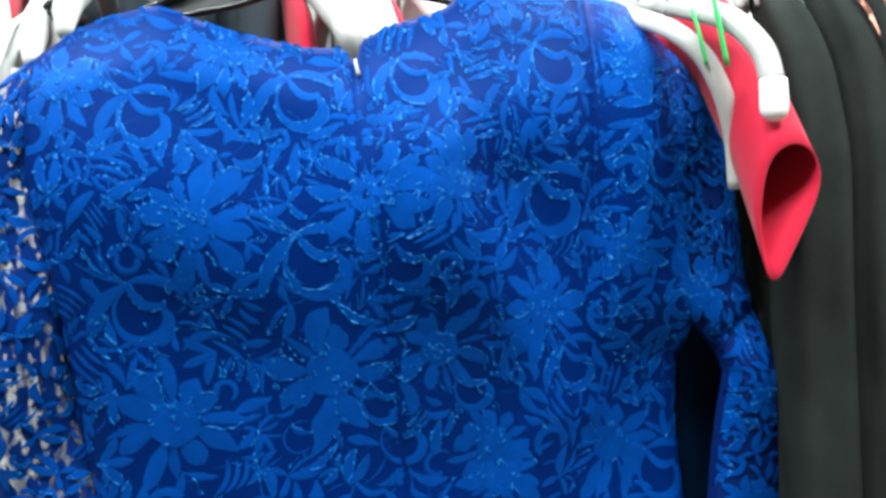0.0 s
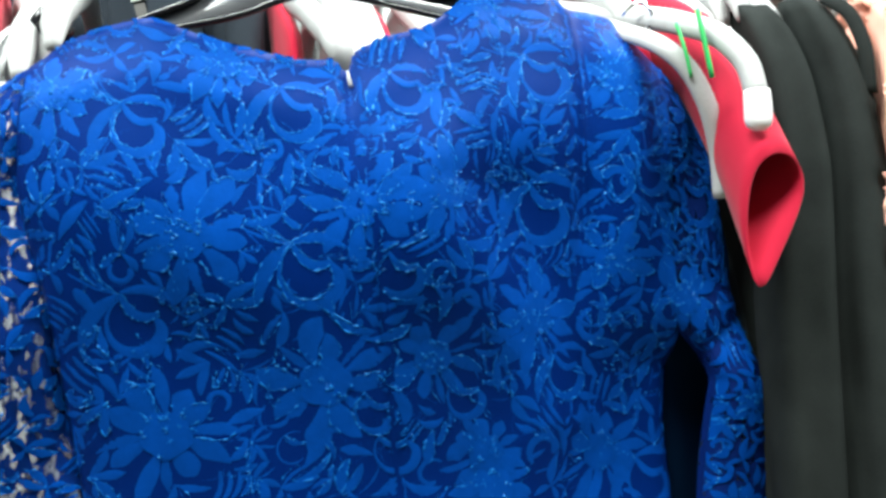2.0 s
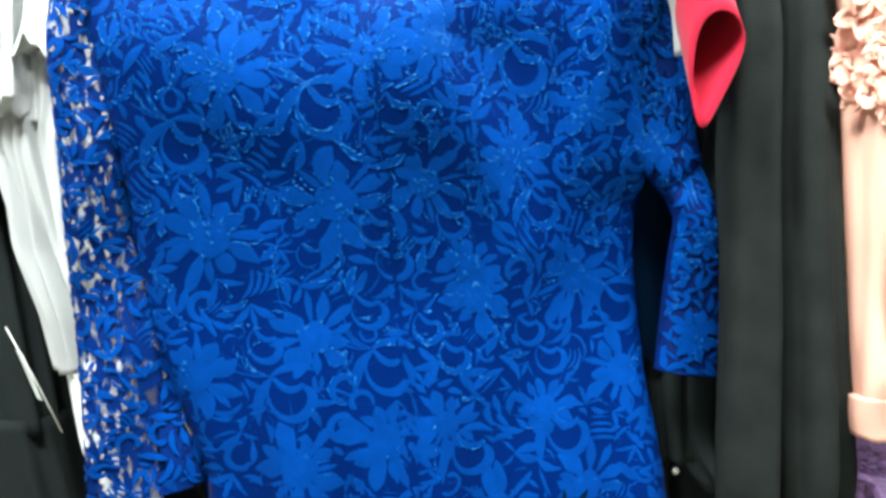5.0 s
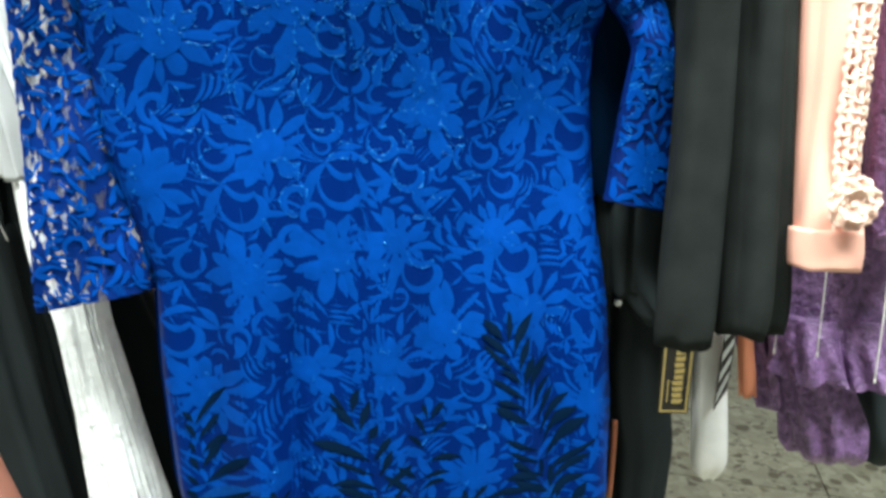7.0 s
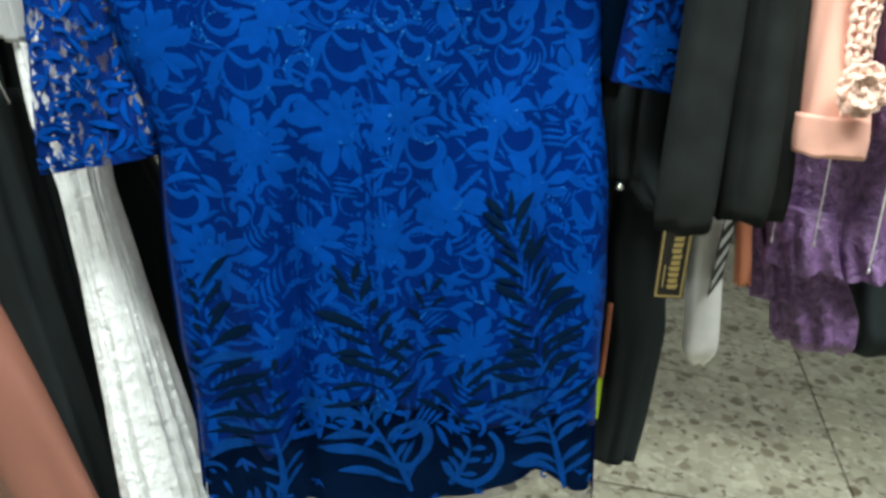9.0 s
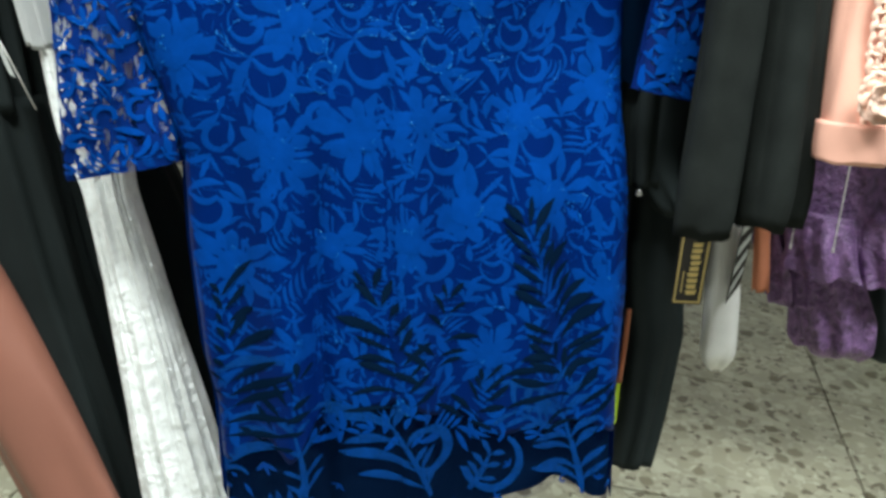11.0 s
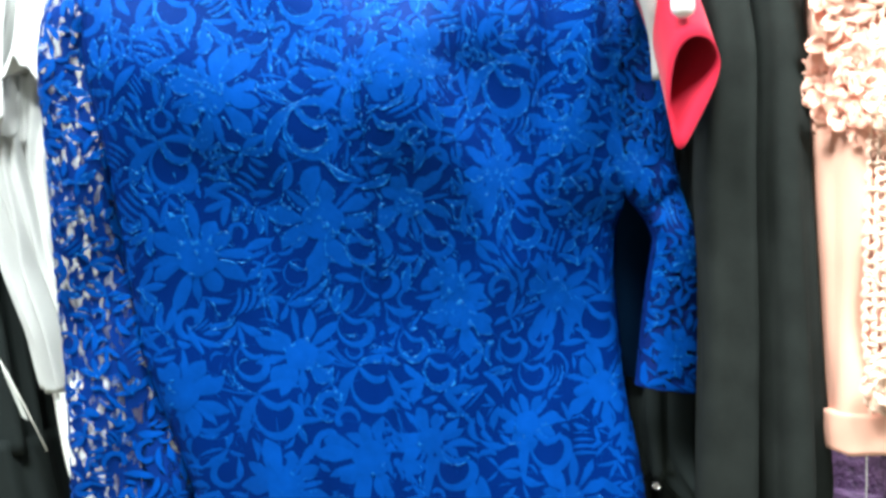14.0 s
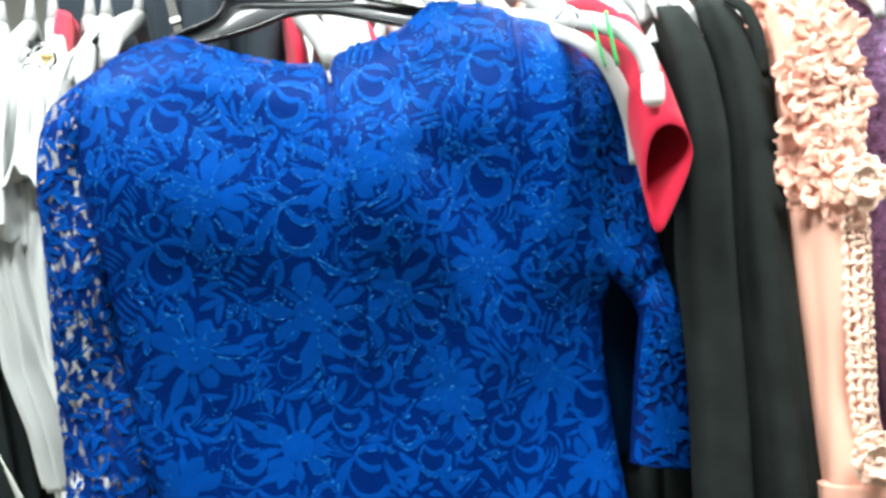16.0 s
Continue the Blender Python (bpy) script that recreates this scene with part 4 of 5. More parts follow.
def arm_hanger():
    """The white hanger that lies along the red sleeve."""
    ob = thing("white_hanger", (0.205, 0.70, 1.50), "milky white hanger with a frosted end along the red sleeve", "hanger", "hangers on the rail")
    line = bezier([(0.120, 0.90, 1.565), (0.160, 0.80, 1.530), (0.196, 0.72, 1.503), (0.226, 0.672, 1.478), (0.243, 0.655, 1.450), (0.247, 0.650, 1.425)], 26)
    part("arm", tube(line, np.interp(np.linspace(0, 1, 26), (0, 0.6, 1), (0.012, 0.010, 0.0095)), 12, flat=0.8), WHITE_PLASTIC, ob)
    part("end", tube(bezier([(0.247, 0.6495, 1.427), (0.2475, 0.648, 1.412), (0.2475, 0.648, 1.396)], 10), (0.0105, 0.0108, 0.011, 0.011, 0.0112, 0.0112, 0.0112, 0.011, 0.0095, 0.005), 12, flat=0.7), FROST, ob, "frosted end of the arm")
    part("hook", tube(bezier([(0.120, 0.92, 1.57), (0.112, 0.95, 1.62), (0.112, 0.96, 1.675), (0.114, 0.94, 1.685), (0.114, 0.93, 1.67)], 14), 0.0018, 8), CHROME, ob)
    strap = thing("green_strap", (0.212, 0.665, 1.44), "thin green plastic strap looped over the white hanger", "strap")
    part("band", tube(bezier([(0.208, 0.668, 1.495), (0.210, 0.662, 1.475), (0.217, 0.662, 1.440)], 10), 0.0018, 8, flat=1.8), STRAP_GREEN, strap)
    part("band", tube(bezier([(0.198, 0.690, 1.490), (0.203, 0.682, 1.465), (0.208, 0.685, 1.445)], 10), 0.0014, 8, flat=1.8), STRAP_GREEN, strap)


arm_hanger()

# white hanger end next to the blue shoulder, with its clip
end_h = thing("white_hanger", (0.21, 0.735, 1.44), "white plastic hanger arm beside the blue shoulder", "hanger", "hangers on the rail")
part("arm", tube(bezier([(0.110, 0.90, 1.565), (0.152, 0.77, 1.512), (0.186, 0.695, 1.476), (0.209, 0.690, 1.453), (0.226, 0.694, 1.421), (0.238, 0.706, 1.385), (0.242, 0.712, 1.350)], 30), 0.0085, 12, flat=0.7), WHITE_PLASTIC, end_h)
part("hook", tube(bezier([(0.110, 0.91, 1.57), (0.104, 0.94, 1.62), (0.104, 0.955, 1.675), (0.104, 0.94, 1.685)], 12), 0.0018, 8), CHROME, end_h)
part("clip", tube(bezier([(0.165, 0.735, 1.510), (0.176, 0.722, 1.522), (0.190, 0.722, 1.508), (0.184, 0.728, 1.492), (0.170, 0.735, 1.498)], 16), 0.0016, 8), CHROME, end_h, "metal skirt clip")
part("band", tube(bezier([(0.186, 0.726, 1.494), (0.196, 0.724, 1.480), (0.204, 0.726, 1.482)], 8), 0.0022, 8), BLACK_PLASTIC, end_h, "black rubber band")

# black garments
cloth("black_blouse", "black crepe blouse with long hanging folds", "blouse", [
    ("body", shell([(1.505, 0.272, 0.90, 0.010, 0.04), (1.49, 0.278, 0.90, 0.014, 0.07), (1.46, 0.292, 0.89, 0.016, 0.08), (1.26, 0.306, 0.89, 0.024, 0.08), (1.10, 0.296, 0.89, 0.036, 0.07), (1.00, 0.288, 0.89, 0.040, 0.07), (0.93, 0.290, 0.89, 0.034, 0.07), (0.885, 0.315, 0.88, 0.012, 0.06)], 12, folds=0.003, seed=8), COAL),
    ("sleeve", shell([(1.30, 0.270, 0.87, 0.012, 0.02), (1.24, 0.268, 0.86, 0.022, 0.03), (1.10, 0.264, 0.85, 0.028, 0.03), (0.98, 0.266, 0.85, 0.028, 0.03), (0.92, 0.272, 0.85, 0.020, 0.025)], 0, folds=0.003, waves=5, seed=81), COAL, "limp black sleeve"),
])
cloth("black_coat", "black long-sleeved crepe coat hanging edge on", "coat", [
    ("body", shell([(1.510, 0.285, 0.88, 0.010, 0.05), (1.495, 0.288, 0.87, 0.016, 0.09), (1.45, 0.300, 0.86, 0.020, 0.13), (1.0, 0.320, 0.88, 0.024, 0.13), (0.93, 0.322, 0.88, 0.024, 0.12)], 16, folds=0.003, seed=9), BLACK),
    ("sleeve", shell([(1.527, 0.289, 0.775, 0.014, 0.020), (1.515, 0.293, 0.765, 0.018, 0.026), (1.46, 0.305, 0.750, 0.021, 0.034), (1.38, 0.315, 0.745, 0.024, 0.036), (1.26, 0.313, 0.742, 0.028, 0.036), (1.10, 0.322, 0.742, 0.028, 0.034), (0.93, 0.324, 0.742, 0.029, 0.032), (0.898, 0.325, 0.745, 0.0285, 0.031), (0.889, 0.326, 0.745, 0.0265, 0.028)], 0, folds=0.0042, waves=4, seed=10), BLACK, "long black sleeve"),
])
cloth("black_coat", "black crepe coat with a strap at its shoulder", "coat", [
    ("body", shell([(1.515, 0.335, 0.88, 0.010, 0.05), (1.50, 0.338, 0.87, 0.016, 0.09), (1.45, 0.350, 0.86, 0.020, 0.13), (1.0, 0.375, 0.88, 0.024, 0.13), (0.93, 0.378, 0.88, 0.024, 0.12)], 16, folds=0.003, seed=11), BLACK),
    ("sleeve", shell([(1.534, 0.336, 0.775, 0.016, 0.020), (1.518, 0.343, 0.765, 0.020, 0.026), (1.46, 0.357, 0.752, 0.025, 0.034), (1.38, 0.364, 0.745, 0.028, 0.036), (1.26, 0.366, 0.742, 0.030, 0.036), (1.10, 0.378, 0.742, 0.032, 0.034), (0.95, 0.390, 0.742, 0.034, 0.032), (0.915, 0.390, 0.744, 0.0335, 0.031), (0.907, 0.390, 0.745, 0.031, 0.028)], 0, folds=0.0042, waves=4, seed=12), BLACK, "long black sleeve"),
    ("strap", tube(bezier([(0.348, 0.745, 1.530), (0.362, 0.728, 1.512), (0.372, 0.722, 1.480), (0.376, 0.725, 1.440)], 16), 0.007, 10, flat=0.5), BLACK, "shoulder strap"),
])
cloth("black_trousers", "black gaberdine trousers hanging below the coats", "trousers", [
    ("leg", shell([(0.99, 0.300, 0.92, 0.036, 0.05), (0.88, 0.312, 0.92, 0.044, 0.05), (0.76, 0.320, 0.92, 0.042, 0.045), (0.722, 0.330, 0.92, 0.038, 0.045), (0.60, 0.330, 0.92, 0.032, 0.04), (0.525, 0.327, 0.92, 0.030, 0.035)], 8, folds=0.003, seed=13), COAL),
    ("leg", shell([(0.97, 0.310, 0.99, 0.036, 0.04), (0.76, 0.322, 0.99, 0.034, 0.04), (0.58, 0.325, 0.99, 0.030, 0.035)], 8, folds=0.003, seed=14), COAL),
])
bead = thing("bead_button", (0.268, 0.818, 0.914), "small clear rhinestone button on the black blouse", "button")
for k in range(6):
    a = k * math.pi / 3
    part("stone", tube([(0.268 + 0.0028 * math.cos(a), 0.812, 0.914 + 0.0028 * math.sin(a)), (0.268 + 0.0028 * math.cos(a), 0.820, 0.914 + 0.0028 * math.sin(a))], (0.0016, 0.0022), 8), CHROME, bead)


# peach dress with crochet flowers
def petal(c, ang, ln, w, lift, cup):
    """A cupped petal facing the room."""
    rows = []
    for t in np.linspace(0, 1, 6):
        half = w * 0.5 * math.sin(math.pi * (0.12 + 0.80 * t)) ** 0.7
        row = []
        for k in np.linspace(-1, 1, 5):
            e = ln * t
            row.append((c[0] + e * math.cos(ang) - k * half * math.sin(ang), c[1] - lift - cup * t * t - 0.25 * half * k * k + 0.002 * math.sin(7 * t + 5 * k), c[2] + e * math.sin(ang) + k * half * math.cos(ang)))
        rows.append(row)
    return loft(rows, False, False)


peach, made = cloth("peach_dress", "peach satin dress with crochet flowers down its sleeve", "dress", [
    ("body", shell([(1.535, 0.375, 0.90, 0.014, 0.05), (1.515, 0.385, 0.87, 0.020, 0.09), (1.45, 0.400, 0.86, 0.026, 0.12), (1.10, 0.440, 0.88, 0.028, 0.12), (1.04, 0.443, 0.88, 0.026, 0.11)], 16, folds=0.003, seed=15), PEACH),
    ("sleeve", shell([(1.535, 0.405, 0.765, 0.026, 0.026), (1.50, 0.420, 0.748, 0.034, 0.034), (1.44, 0.428, 0.742, 0.037, 0.036), (1.30, 0.432, 0.740, 0.034, 0.036), (1.20, 0.436, 0.740, 0.033, 0.034), (1.12, 0.440, 0.742, 0.031, 0.030), (1.05, 0.448, 0.738, 0.034, 0.034), (1.012, 0.453, 0.737, 0.036, 0.035)], 0, folds=0.0028, waves=4, seed=16, crease=0.004), PEACH, "satin sleeve"),
    ("cuff", shell([(1.024, 0.4515, 0.737, 0.0380, 0.0385), (1.0, 0.454, 0.736, 0.0392, 0.0392), (0.984, 0.4545, 0.736, 0.0385, 0.0385)], 0, folds=0.0008, ragged=0.0012, waves=4, seed=17, steps=10), PEACH, "broad satin cuff"),
])
pr = random.Random(5)


def sleeve_front(x, xc, w=0.036, d=0.036):
    k = min(0.98, abs(x - xc) / w)
    return 0.741 - d * (1 - k ** 2.6) ** (1 / 2.6)

strip = []
def strip_point(off, z):
    x = float(np.interp(z, (1.0, 1.1, 1.2, 1.42), (0.470, 0.457, 0.456, 0.455))) + off
    return (x, sleeve_front(x, 0.440) - 0.0025, z)


for off in (-0.014, -0.0045, 0.005, 0.013):
    strip.append(tube([strip_point(off + 0.0016 * math.sin(z * 500 + off * 900), z) for z in np.linspace(1.02, 1.44, 130)], [pr.uniform(0.0018, 0.0040) for _ in range(130)], 6))
for k in range(44):
    z = 1.024 + 0.0095 * k
    for off in (-0.014, -0.0045, 0.005):
        if pr.random() < 0.8:
            dz = pr.gauss(0, 0.0042)
            strip.append(tube([strip_point(off + 0.0093 * u, z + dz + 0.0012 * math.sin(3 * u + k)) for u in (0.0, 0.33, 0.66, 1.0)], (0.0038, 0.0022, 0.0024, 0.0040), 6))
part("crochet_strip", join(*strip), PEACH_LACE, peach, "openwork crochet band", kind="stuff")
for cx, cz, r in ((0.455, 1.322, 0.026), (0.458, 1.052, 0.027)):
    rose = part("rosette", tube([(cx, 0.690, cz), (cx, 0.684, cz), (cx, 0.678, cz)], (0.007, 0.0065, 0.002), 10), PEACH_LACE, peach, "crochet rose")
    for k in range(7):
        a = k * 2 * math.pi / 7 + 0.3
        part("petal", petal((cx, 0.694, cz), a, r * pr.uniform(0.9, 1.1), r * 1.05, 0.004, 0.006), PEACH_LACE, rose, solid=0.0014)
    for k in range(5):
        a = k * 2 * math.pi / 5
        part("petal", petal((cx, 0.690, cz), a, r * 0.62, r * 0.75, 0.006, 0.008), PEACH_LACE, rose, solid=0.0014)
for k in range(34):
    z = pr.uniform(1.30, 1.535) if k % 3 else pr.uniform(1.44, 1.535)
    x = 0.428 + pr.uniform(-0.036, 0.034) + (0.0 if z < 1.49 else -0.010)
    fl = []
    n = pr.choice((4, 5, 6))
    y = sleeve_front(x, 0.429) + 0.5 * max(0, z - 1.47)
    for q in range(n):
        fl.append(petal((x, y, z), q * 2 * math.pi / n + pr.random(), pr.uniform(0.022, 0.034), pr.uniform(0.017, 0.025), 0.0008, pr.uniform(0.0, 0.010)))
    part("flower_applique", join(*fl), PEACH, peach, "small sewn-on flower", solid=0.0008)


# purple lace dress with tiers
def ruffle(rows, seed, material=None):
    return shell(rows, 8, 72, 40, 0.0036, 7, seed, 2.2, True, 1.2)


purple, _ = cloth("purple_dress", "purple sequinned lace dress with tiered ruffles", "dress", [
    ("body", ruffle([(1.64, 0.500, 0.92, 0.03, 0.06), (1.58, 0.530, 0.84, 0.045, 0.08), (1.45, 0.545, 0.83, 0.050, 0.09), (1.25, 0.545, 0.83, 0.046, 0.09), (1.10, 0.550, 0.84, 0.034, 0.09), (0.995, 0.572, 0.84, 0.038, 0.08)], 21), PURPLE),
    ("skirt", ruffle([(1.08, 0.540, 0.93, 0.065, 0.06), (0.94, 0.545, 0.92, 0.076, 0.06), (0.88, 0.548, 0.91, 0.078, 0.06), (0.83, 0.552, 0.91, 0.080, 0.065)], 22), PURPLE),
    ("upper_ruffle", ruffle([(0.90, 0.505, 0.885, 0.034, 0.05), (0.87, 0.508, 0.882, 0.040, 0.055), (0.828, 0.520, 0.880, 0.046, 0.06)], 23), PURPLE),
    ("upper_ruffle", ruffle([(0.90, 0.560, 0.885, 0.026, 0.05), (0.87, 0.564, 0.882, 0.030, 0.055), (0.826, 0.580, 0.880, 0.038, 0.06)], 25), PURPLE),
    ("lower_ruffle", ruffle([(0.88, 0.522, 0.92, 0.036, 0.05), (0.84, 0.527, 0.915, 0.040, 0.055), (0.77, 0.552, 0.905, 0.044, 0.055), (0.728, 0.558, 0.90, 0.040, 0.05), (0.716, 0.560, 0.90, 0.030, 0.03)], 24), PURPLE),
    ("side_ruffle", ruffle([(0.93, 0.462, 0.93, 0.014, 0.03), (0.86, 0.466, 0.93, 0.020, 0.035), (0.82, 0.486, 0.92, 0.026, 0.04), (0.775, 0.496, 0.91, 0.020, 0.03)], 26), PURPLE),
])
for x0, y0, z0, x1, z1, end in ((0.485, 0.785, 0.985, 0.487, 0.875, 0.0012), (0.548, 0.775, 0.965, 0.549, 0.852, 0.0016), (0.450, 0.815, 0.935, 0.451, 0.868, 0.001)):
    th = thing("tag_thread", (x1, y0, z1), "thin white tag thread hanging down loose", "thread", "tag threads")
    part("thread", tube(bezier([(x0, y0, z0), (x0 + 0.001, y0, (z0 + z1) / 2), (x1, y0, z1)], 10), end * 0.7, 6), THREAD, th)
    part("toggle", tube([(x1, y0, z1 + 0.004), (x1, y0, z1 - 0.002)], (0.0012, 0.0016), 8), THREAD, th)

# small hanging things low between the coats
cloth("cotton_scarf", "rolled white cotton scarf hanging to a blunt end", "scarf", [
    ("roll", shell([(1.0, 0.395, 0.92, 0.020, 0.02), (0.86, 0.404, 0.91, 0.021, 0.02), (0.74, 0.414, 0.90, 0.0215, 0.022), (0.70, 0.417, 0.90, 0.022, 0.022), (0.686, 0.417, 0.90, 0.017, 0.016), (0.677, 0.417, 0.90, 0.008, 0.008)], 0, 28, 36, 0.001, 3, 31), SCARF)])
cloth("orange_belt", "burnt orange cloth belt hanging straight down", "belt", [
    ("strap", shell([(0.96, 0.430, 0.885, 0.010, 0.005), (0.85, 0.444, 0.885, 0.0095, 0.005), (0.800, 0.452, 0.885, 0.0105, 0.005), (0.792, 0.453, 0.885, 0.0100, 0.004)], 0, 20, 24, 0.0006, 3, 32), ORANGE)])
cloth("red_dress", "bright red dress hem behind the purple ruffles", "dress", [
    ("skirt", shell([(1.50, 0.66, 1.0, 0.02, 0.05), (1.0, 0.680, 1.0, 0.035, 0.06), (0.83, 0.735, 0.99, 0.055, 0.06), (0.758, 0.735, 0.98, 0.055, 0.06)], 0, folds=0.003, seed=33), RED)])
cloth("black_skirt", "black skirt hem hanging behind the purple dress", "skirt", [
    ("skirt", shell([(1.0, 0.575, 1.00, 0.05, 0.04), (0.82, 0.650, 0.99, 0.060, 0.05), (0.72, 0.668, 0.98, 0.050, 0.05), (0.690, 0.660, 0.98, 0.034, 0.03)], 0, folds=0.003, seed=34), COAL)])


def swing_tag():
    """Black card with a gold frame; its lettering is shown as plain gold shapes."""
    ob = thing("swing_tag", (0.355, 0.838, 0.776), "black card swing tag with a gold border", "tag")
    c = [np.array(q, float) for q in ((0.330, 0.836, 0.866), (0.367, 0.836, 0.868), (0.3685, 0.842, 0.779), (0.333, 0.842, 0.777))]

    def Q(u, v, lift=0.0):
        p = (c[0] * (1 - u) + c[1] * u) * (1 - v) + (c[3] * (1 - u) + c[2] * u) * v
        return (p[0], p[1] - lift, p[2])
    part("card", plate([Q(0, 0), Q(1, 0), Q(1, 1), Q(0, 1)], 0.0012), TAG_BLACK, ob, smooth=False)
    for u0, v0, u1, v1 in ((0.05, 0.02, 0.11, 0.98), (0.89, 0.02, 0.95, 0.98), (0.11, 0.02, 0.89, 0.045), (0.11, 0.955, 0.89, 0.98)):
        part("border", plate([Q(u0, v0, 0.0007), Q(u1, v0, 0.0007), Q(u1, v1, 0.0007), Q(u0, v1, 0.0007)], 0.0005), GOLD, ob, smooth=False)
    bars = []
    r = random.Random(3)
    for k in range(9):
        v = 0.12 + 0.085 * k
        bars.append(plate([Q(0.46 - 0.1 * r.random(), v, 0.0008), Q(0.70 + 0.1 * r.random(), v - 0.01, 0.0008), Q(0.72, v + 0.055, 0.0008), Q(0.44, v + 0.06, 0.0008)], 0.0005))
    bars.append(plate([Q(0.24, 0.52, 0.0008), Q(0.28, 0.52, 0.0008), Q(0.28, 0.84, 0.0008), Q(0.24, 0.84, 0.0008)], 0.0005))
    for bar in bars:
        part("gold_mark", bar, GOLD, ob, "plain gold bar", smooth=False)
    part("string", tube([Q(0.5, 0.02, -0.001), (0.352, 0.86, 0.93)], 0.0006, 6), THREAD, ob)
    ob = thing("swing_tag", (0.415, 0.875, 0.776), "dark swing tag with slanting pale stripes", "tag")
    c = [np.array(q, float) for q in ((0.411, 0.870, 0.895), (0.428, 0.875, 0.895), (0.425, 0.880, 0.800), (0.408, 0.872, 0.774))]
    part("card", plate([Q(0, 0), Q(1, 0), Q(1, 1), Q(0, 1)], 0.0012), TAG_BLACK, ob, smooth=False)
    for k in range(4):
        v = 0.06 + 0.22 * k
        part("stripe", plate([Q(0.1, v + 0.12, 0.0007), Q(0.9, v, 0.0007), Q(0.9, v + 0.10, 0.0007), Q(0.1, v + 0.22, 0.0007)], 0.0005), TAG_GREY, ob, smooth=False)
    ob = thing("lime_tag", (0.284, 0.835, 0.611), "narrow lime green tag on an orange cord", "tag")
    part("card", plate([(0.279, 0.83, 0.675), (0.287, 0.84, 0.675), (0.289, 0.84, 0.612), (0.281, 0.83, 0.611)], 0.0015), LIME, ob, smooth=False)
    part("cord", tube(bezier([(0.280, 0.825, 0.77), (0.282, 0.827, 0.72), (0.283, 0.832, 0.672)], 10), 0.0035, 8), ORANGE, ob, "twisted orange cord")


swing_tag()

cloth("navy_dress", "very dark navy dress close behind the blue one", "dress", [
    ("body", shell([(1.42, 0.185, 0.90, 0.03, 0.05), (1.25, 0.205, 0.88, 0.055, 0.05), (0.95, 0.215, 0.89, 0.055, 0.05), (0.62, 0.225, 0.89, 0.055, 0.05)], 6, folds=0.004, seed=71), COAL)])

# ---------------------------------------------------------------- garments to the other side
for k, (x, hem, wide, lab) in enumerate(((-0.408, 1.335, 0.016, "white cotton blouse with a short loose hem"), (-0.447, 1.290, 0.019, "white cotton blouse close beside the others"), (-0.490, 1.305, 0.017, "white cotton blouse in narrow hanging folds"),
                                         (-0.530, 1.270, 0.020, "white cotton blouse among pale hangers"), (-0.575, 1.300, 0.020, "white cotton blouse far along the rail"))):
    cloth("white_blouse", lab, "blouse", [
        ("body", shell([(1.535, x - 0.004, 0.90, 0.008, 0.06), (1.50, x - 0.004, 0.86, 0.013, 0.08), (1.45, x, 0.83, wide * 0.8, 0.09), (1.38, x - 0.002, 0.82, wide, 0.09), (hem, x - 0.004, 0.82, wide * 1.1, 0.09)], 14, 90, folds=0.006, waves=8, seed=41 + k, crease=0.004, ragged=0.012), WHITE_CLOTH),
        ("sleeve", shell([(1.49, x, 0.78, 0.009, 0.02), (1.45, x + 0.004, 0.745, 0.014, 0.026), (1.39, x + 0.002, 0.735, 0.016, 0.026), (hem + 0.02 - 0.012 * k, x, 0.73, 0.021, 0.026)], 14, 70, folds=0.004, waves=5, seed=141 + k, crease=0.004, ragged=0.010), WHITE_CLOTH, "short loose sleeve"),
    ])
cloth("white_dress", "long white lace dress with a narrow waist and pleated skirt", "dress", [
    ("bodice", shell([(1.46, -0.390, 0.82, 0.05, 0.05), (1.40, -0.412, 0.79, 0.062, 0.05), (1.26, -0.410, 0.775, 0.062, 0.045), (1.15, -0.392, 0.775, 0.054, 0.04), (1.08, -0.368, 0.775, 0.048, 0.04), (1.02, -0.350, 0.775, 0.052, 0.035)], 10, 300, 80, 0.006, 16, 43, crease=0.012), WHITE_CLOTH, "gathered white bodice"),
    ("skirt", shell([(1.03, -0.352, 0.775, 0.048, 0.035), (0.93, -0.342, 0.77, 0.036, 0.035), (0.87, -0.324, 0.765, 0.026, 0.034), (0.72, -0.284, 0.765, 0.036, 0.04), (0.60, -0.254, 0.765, 0.044, 0.045), (0.48, -0.224, 0.765, 0.051, 0.05), (0.43, -0.212, 0.765, 0.053, 0.05)], 10, 220, 60, 0.0022, 14, 44, crease=0.004), WHITE_LACE, "pleated white lace skirt"),
])
cloth("black_dress", "long black dress hanging behind the white skirt", "dress", [
    ("bodice", shell([(1.55, -0.505, 0.95, 0.03, 0.08), (1.20, -0.480, 0.90, 0.068, 0.058), (0.94, -0.428, 0.87, 0.098, 0.048)], 6, folds=0.004, waves=10, seed=48, count=64), JET),
    ("skirt", shell([(0.96, -0.432, 0.87, 0.10, 0.05), (0.75, -0.370, 0.87, 0.14, 0.05), (0.60, -0.340, 0.87, 0.14, 0.05), (0.40, -0.310, 0.87, 0.13, 0.05)], 6, folds=0.006, waves=10, seed=45, count=64), JET)])
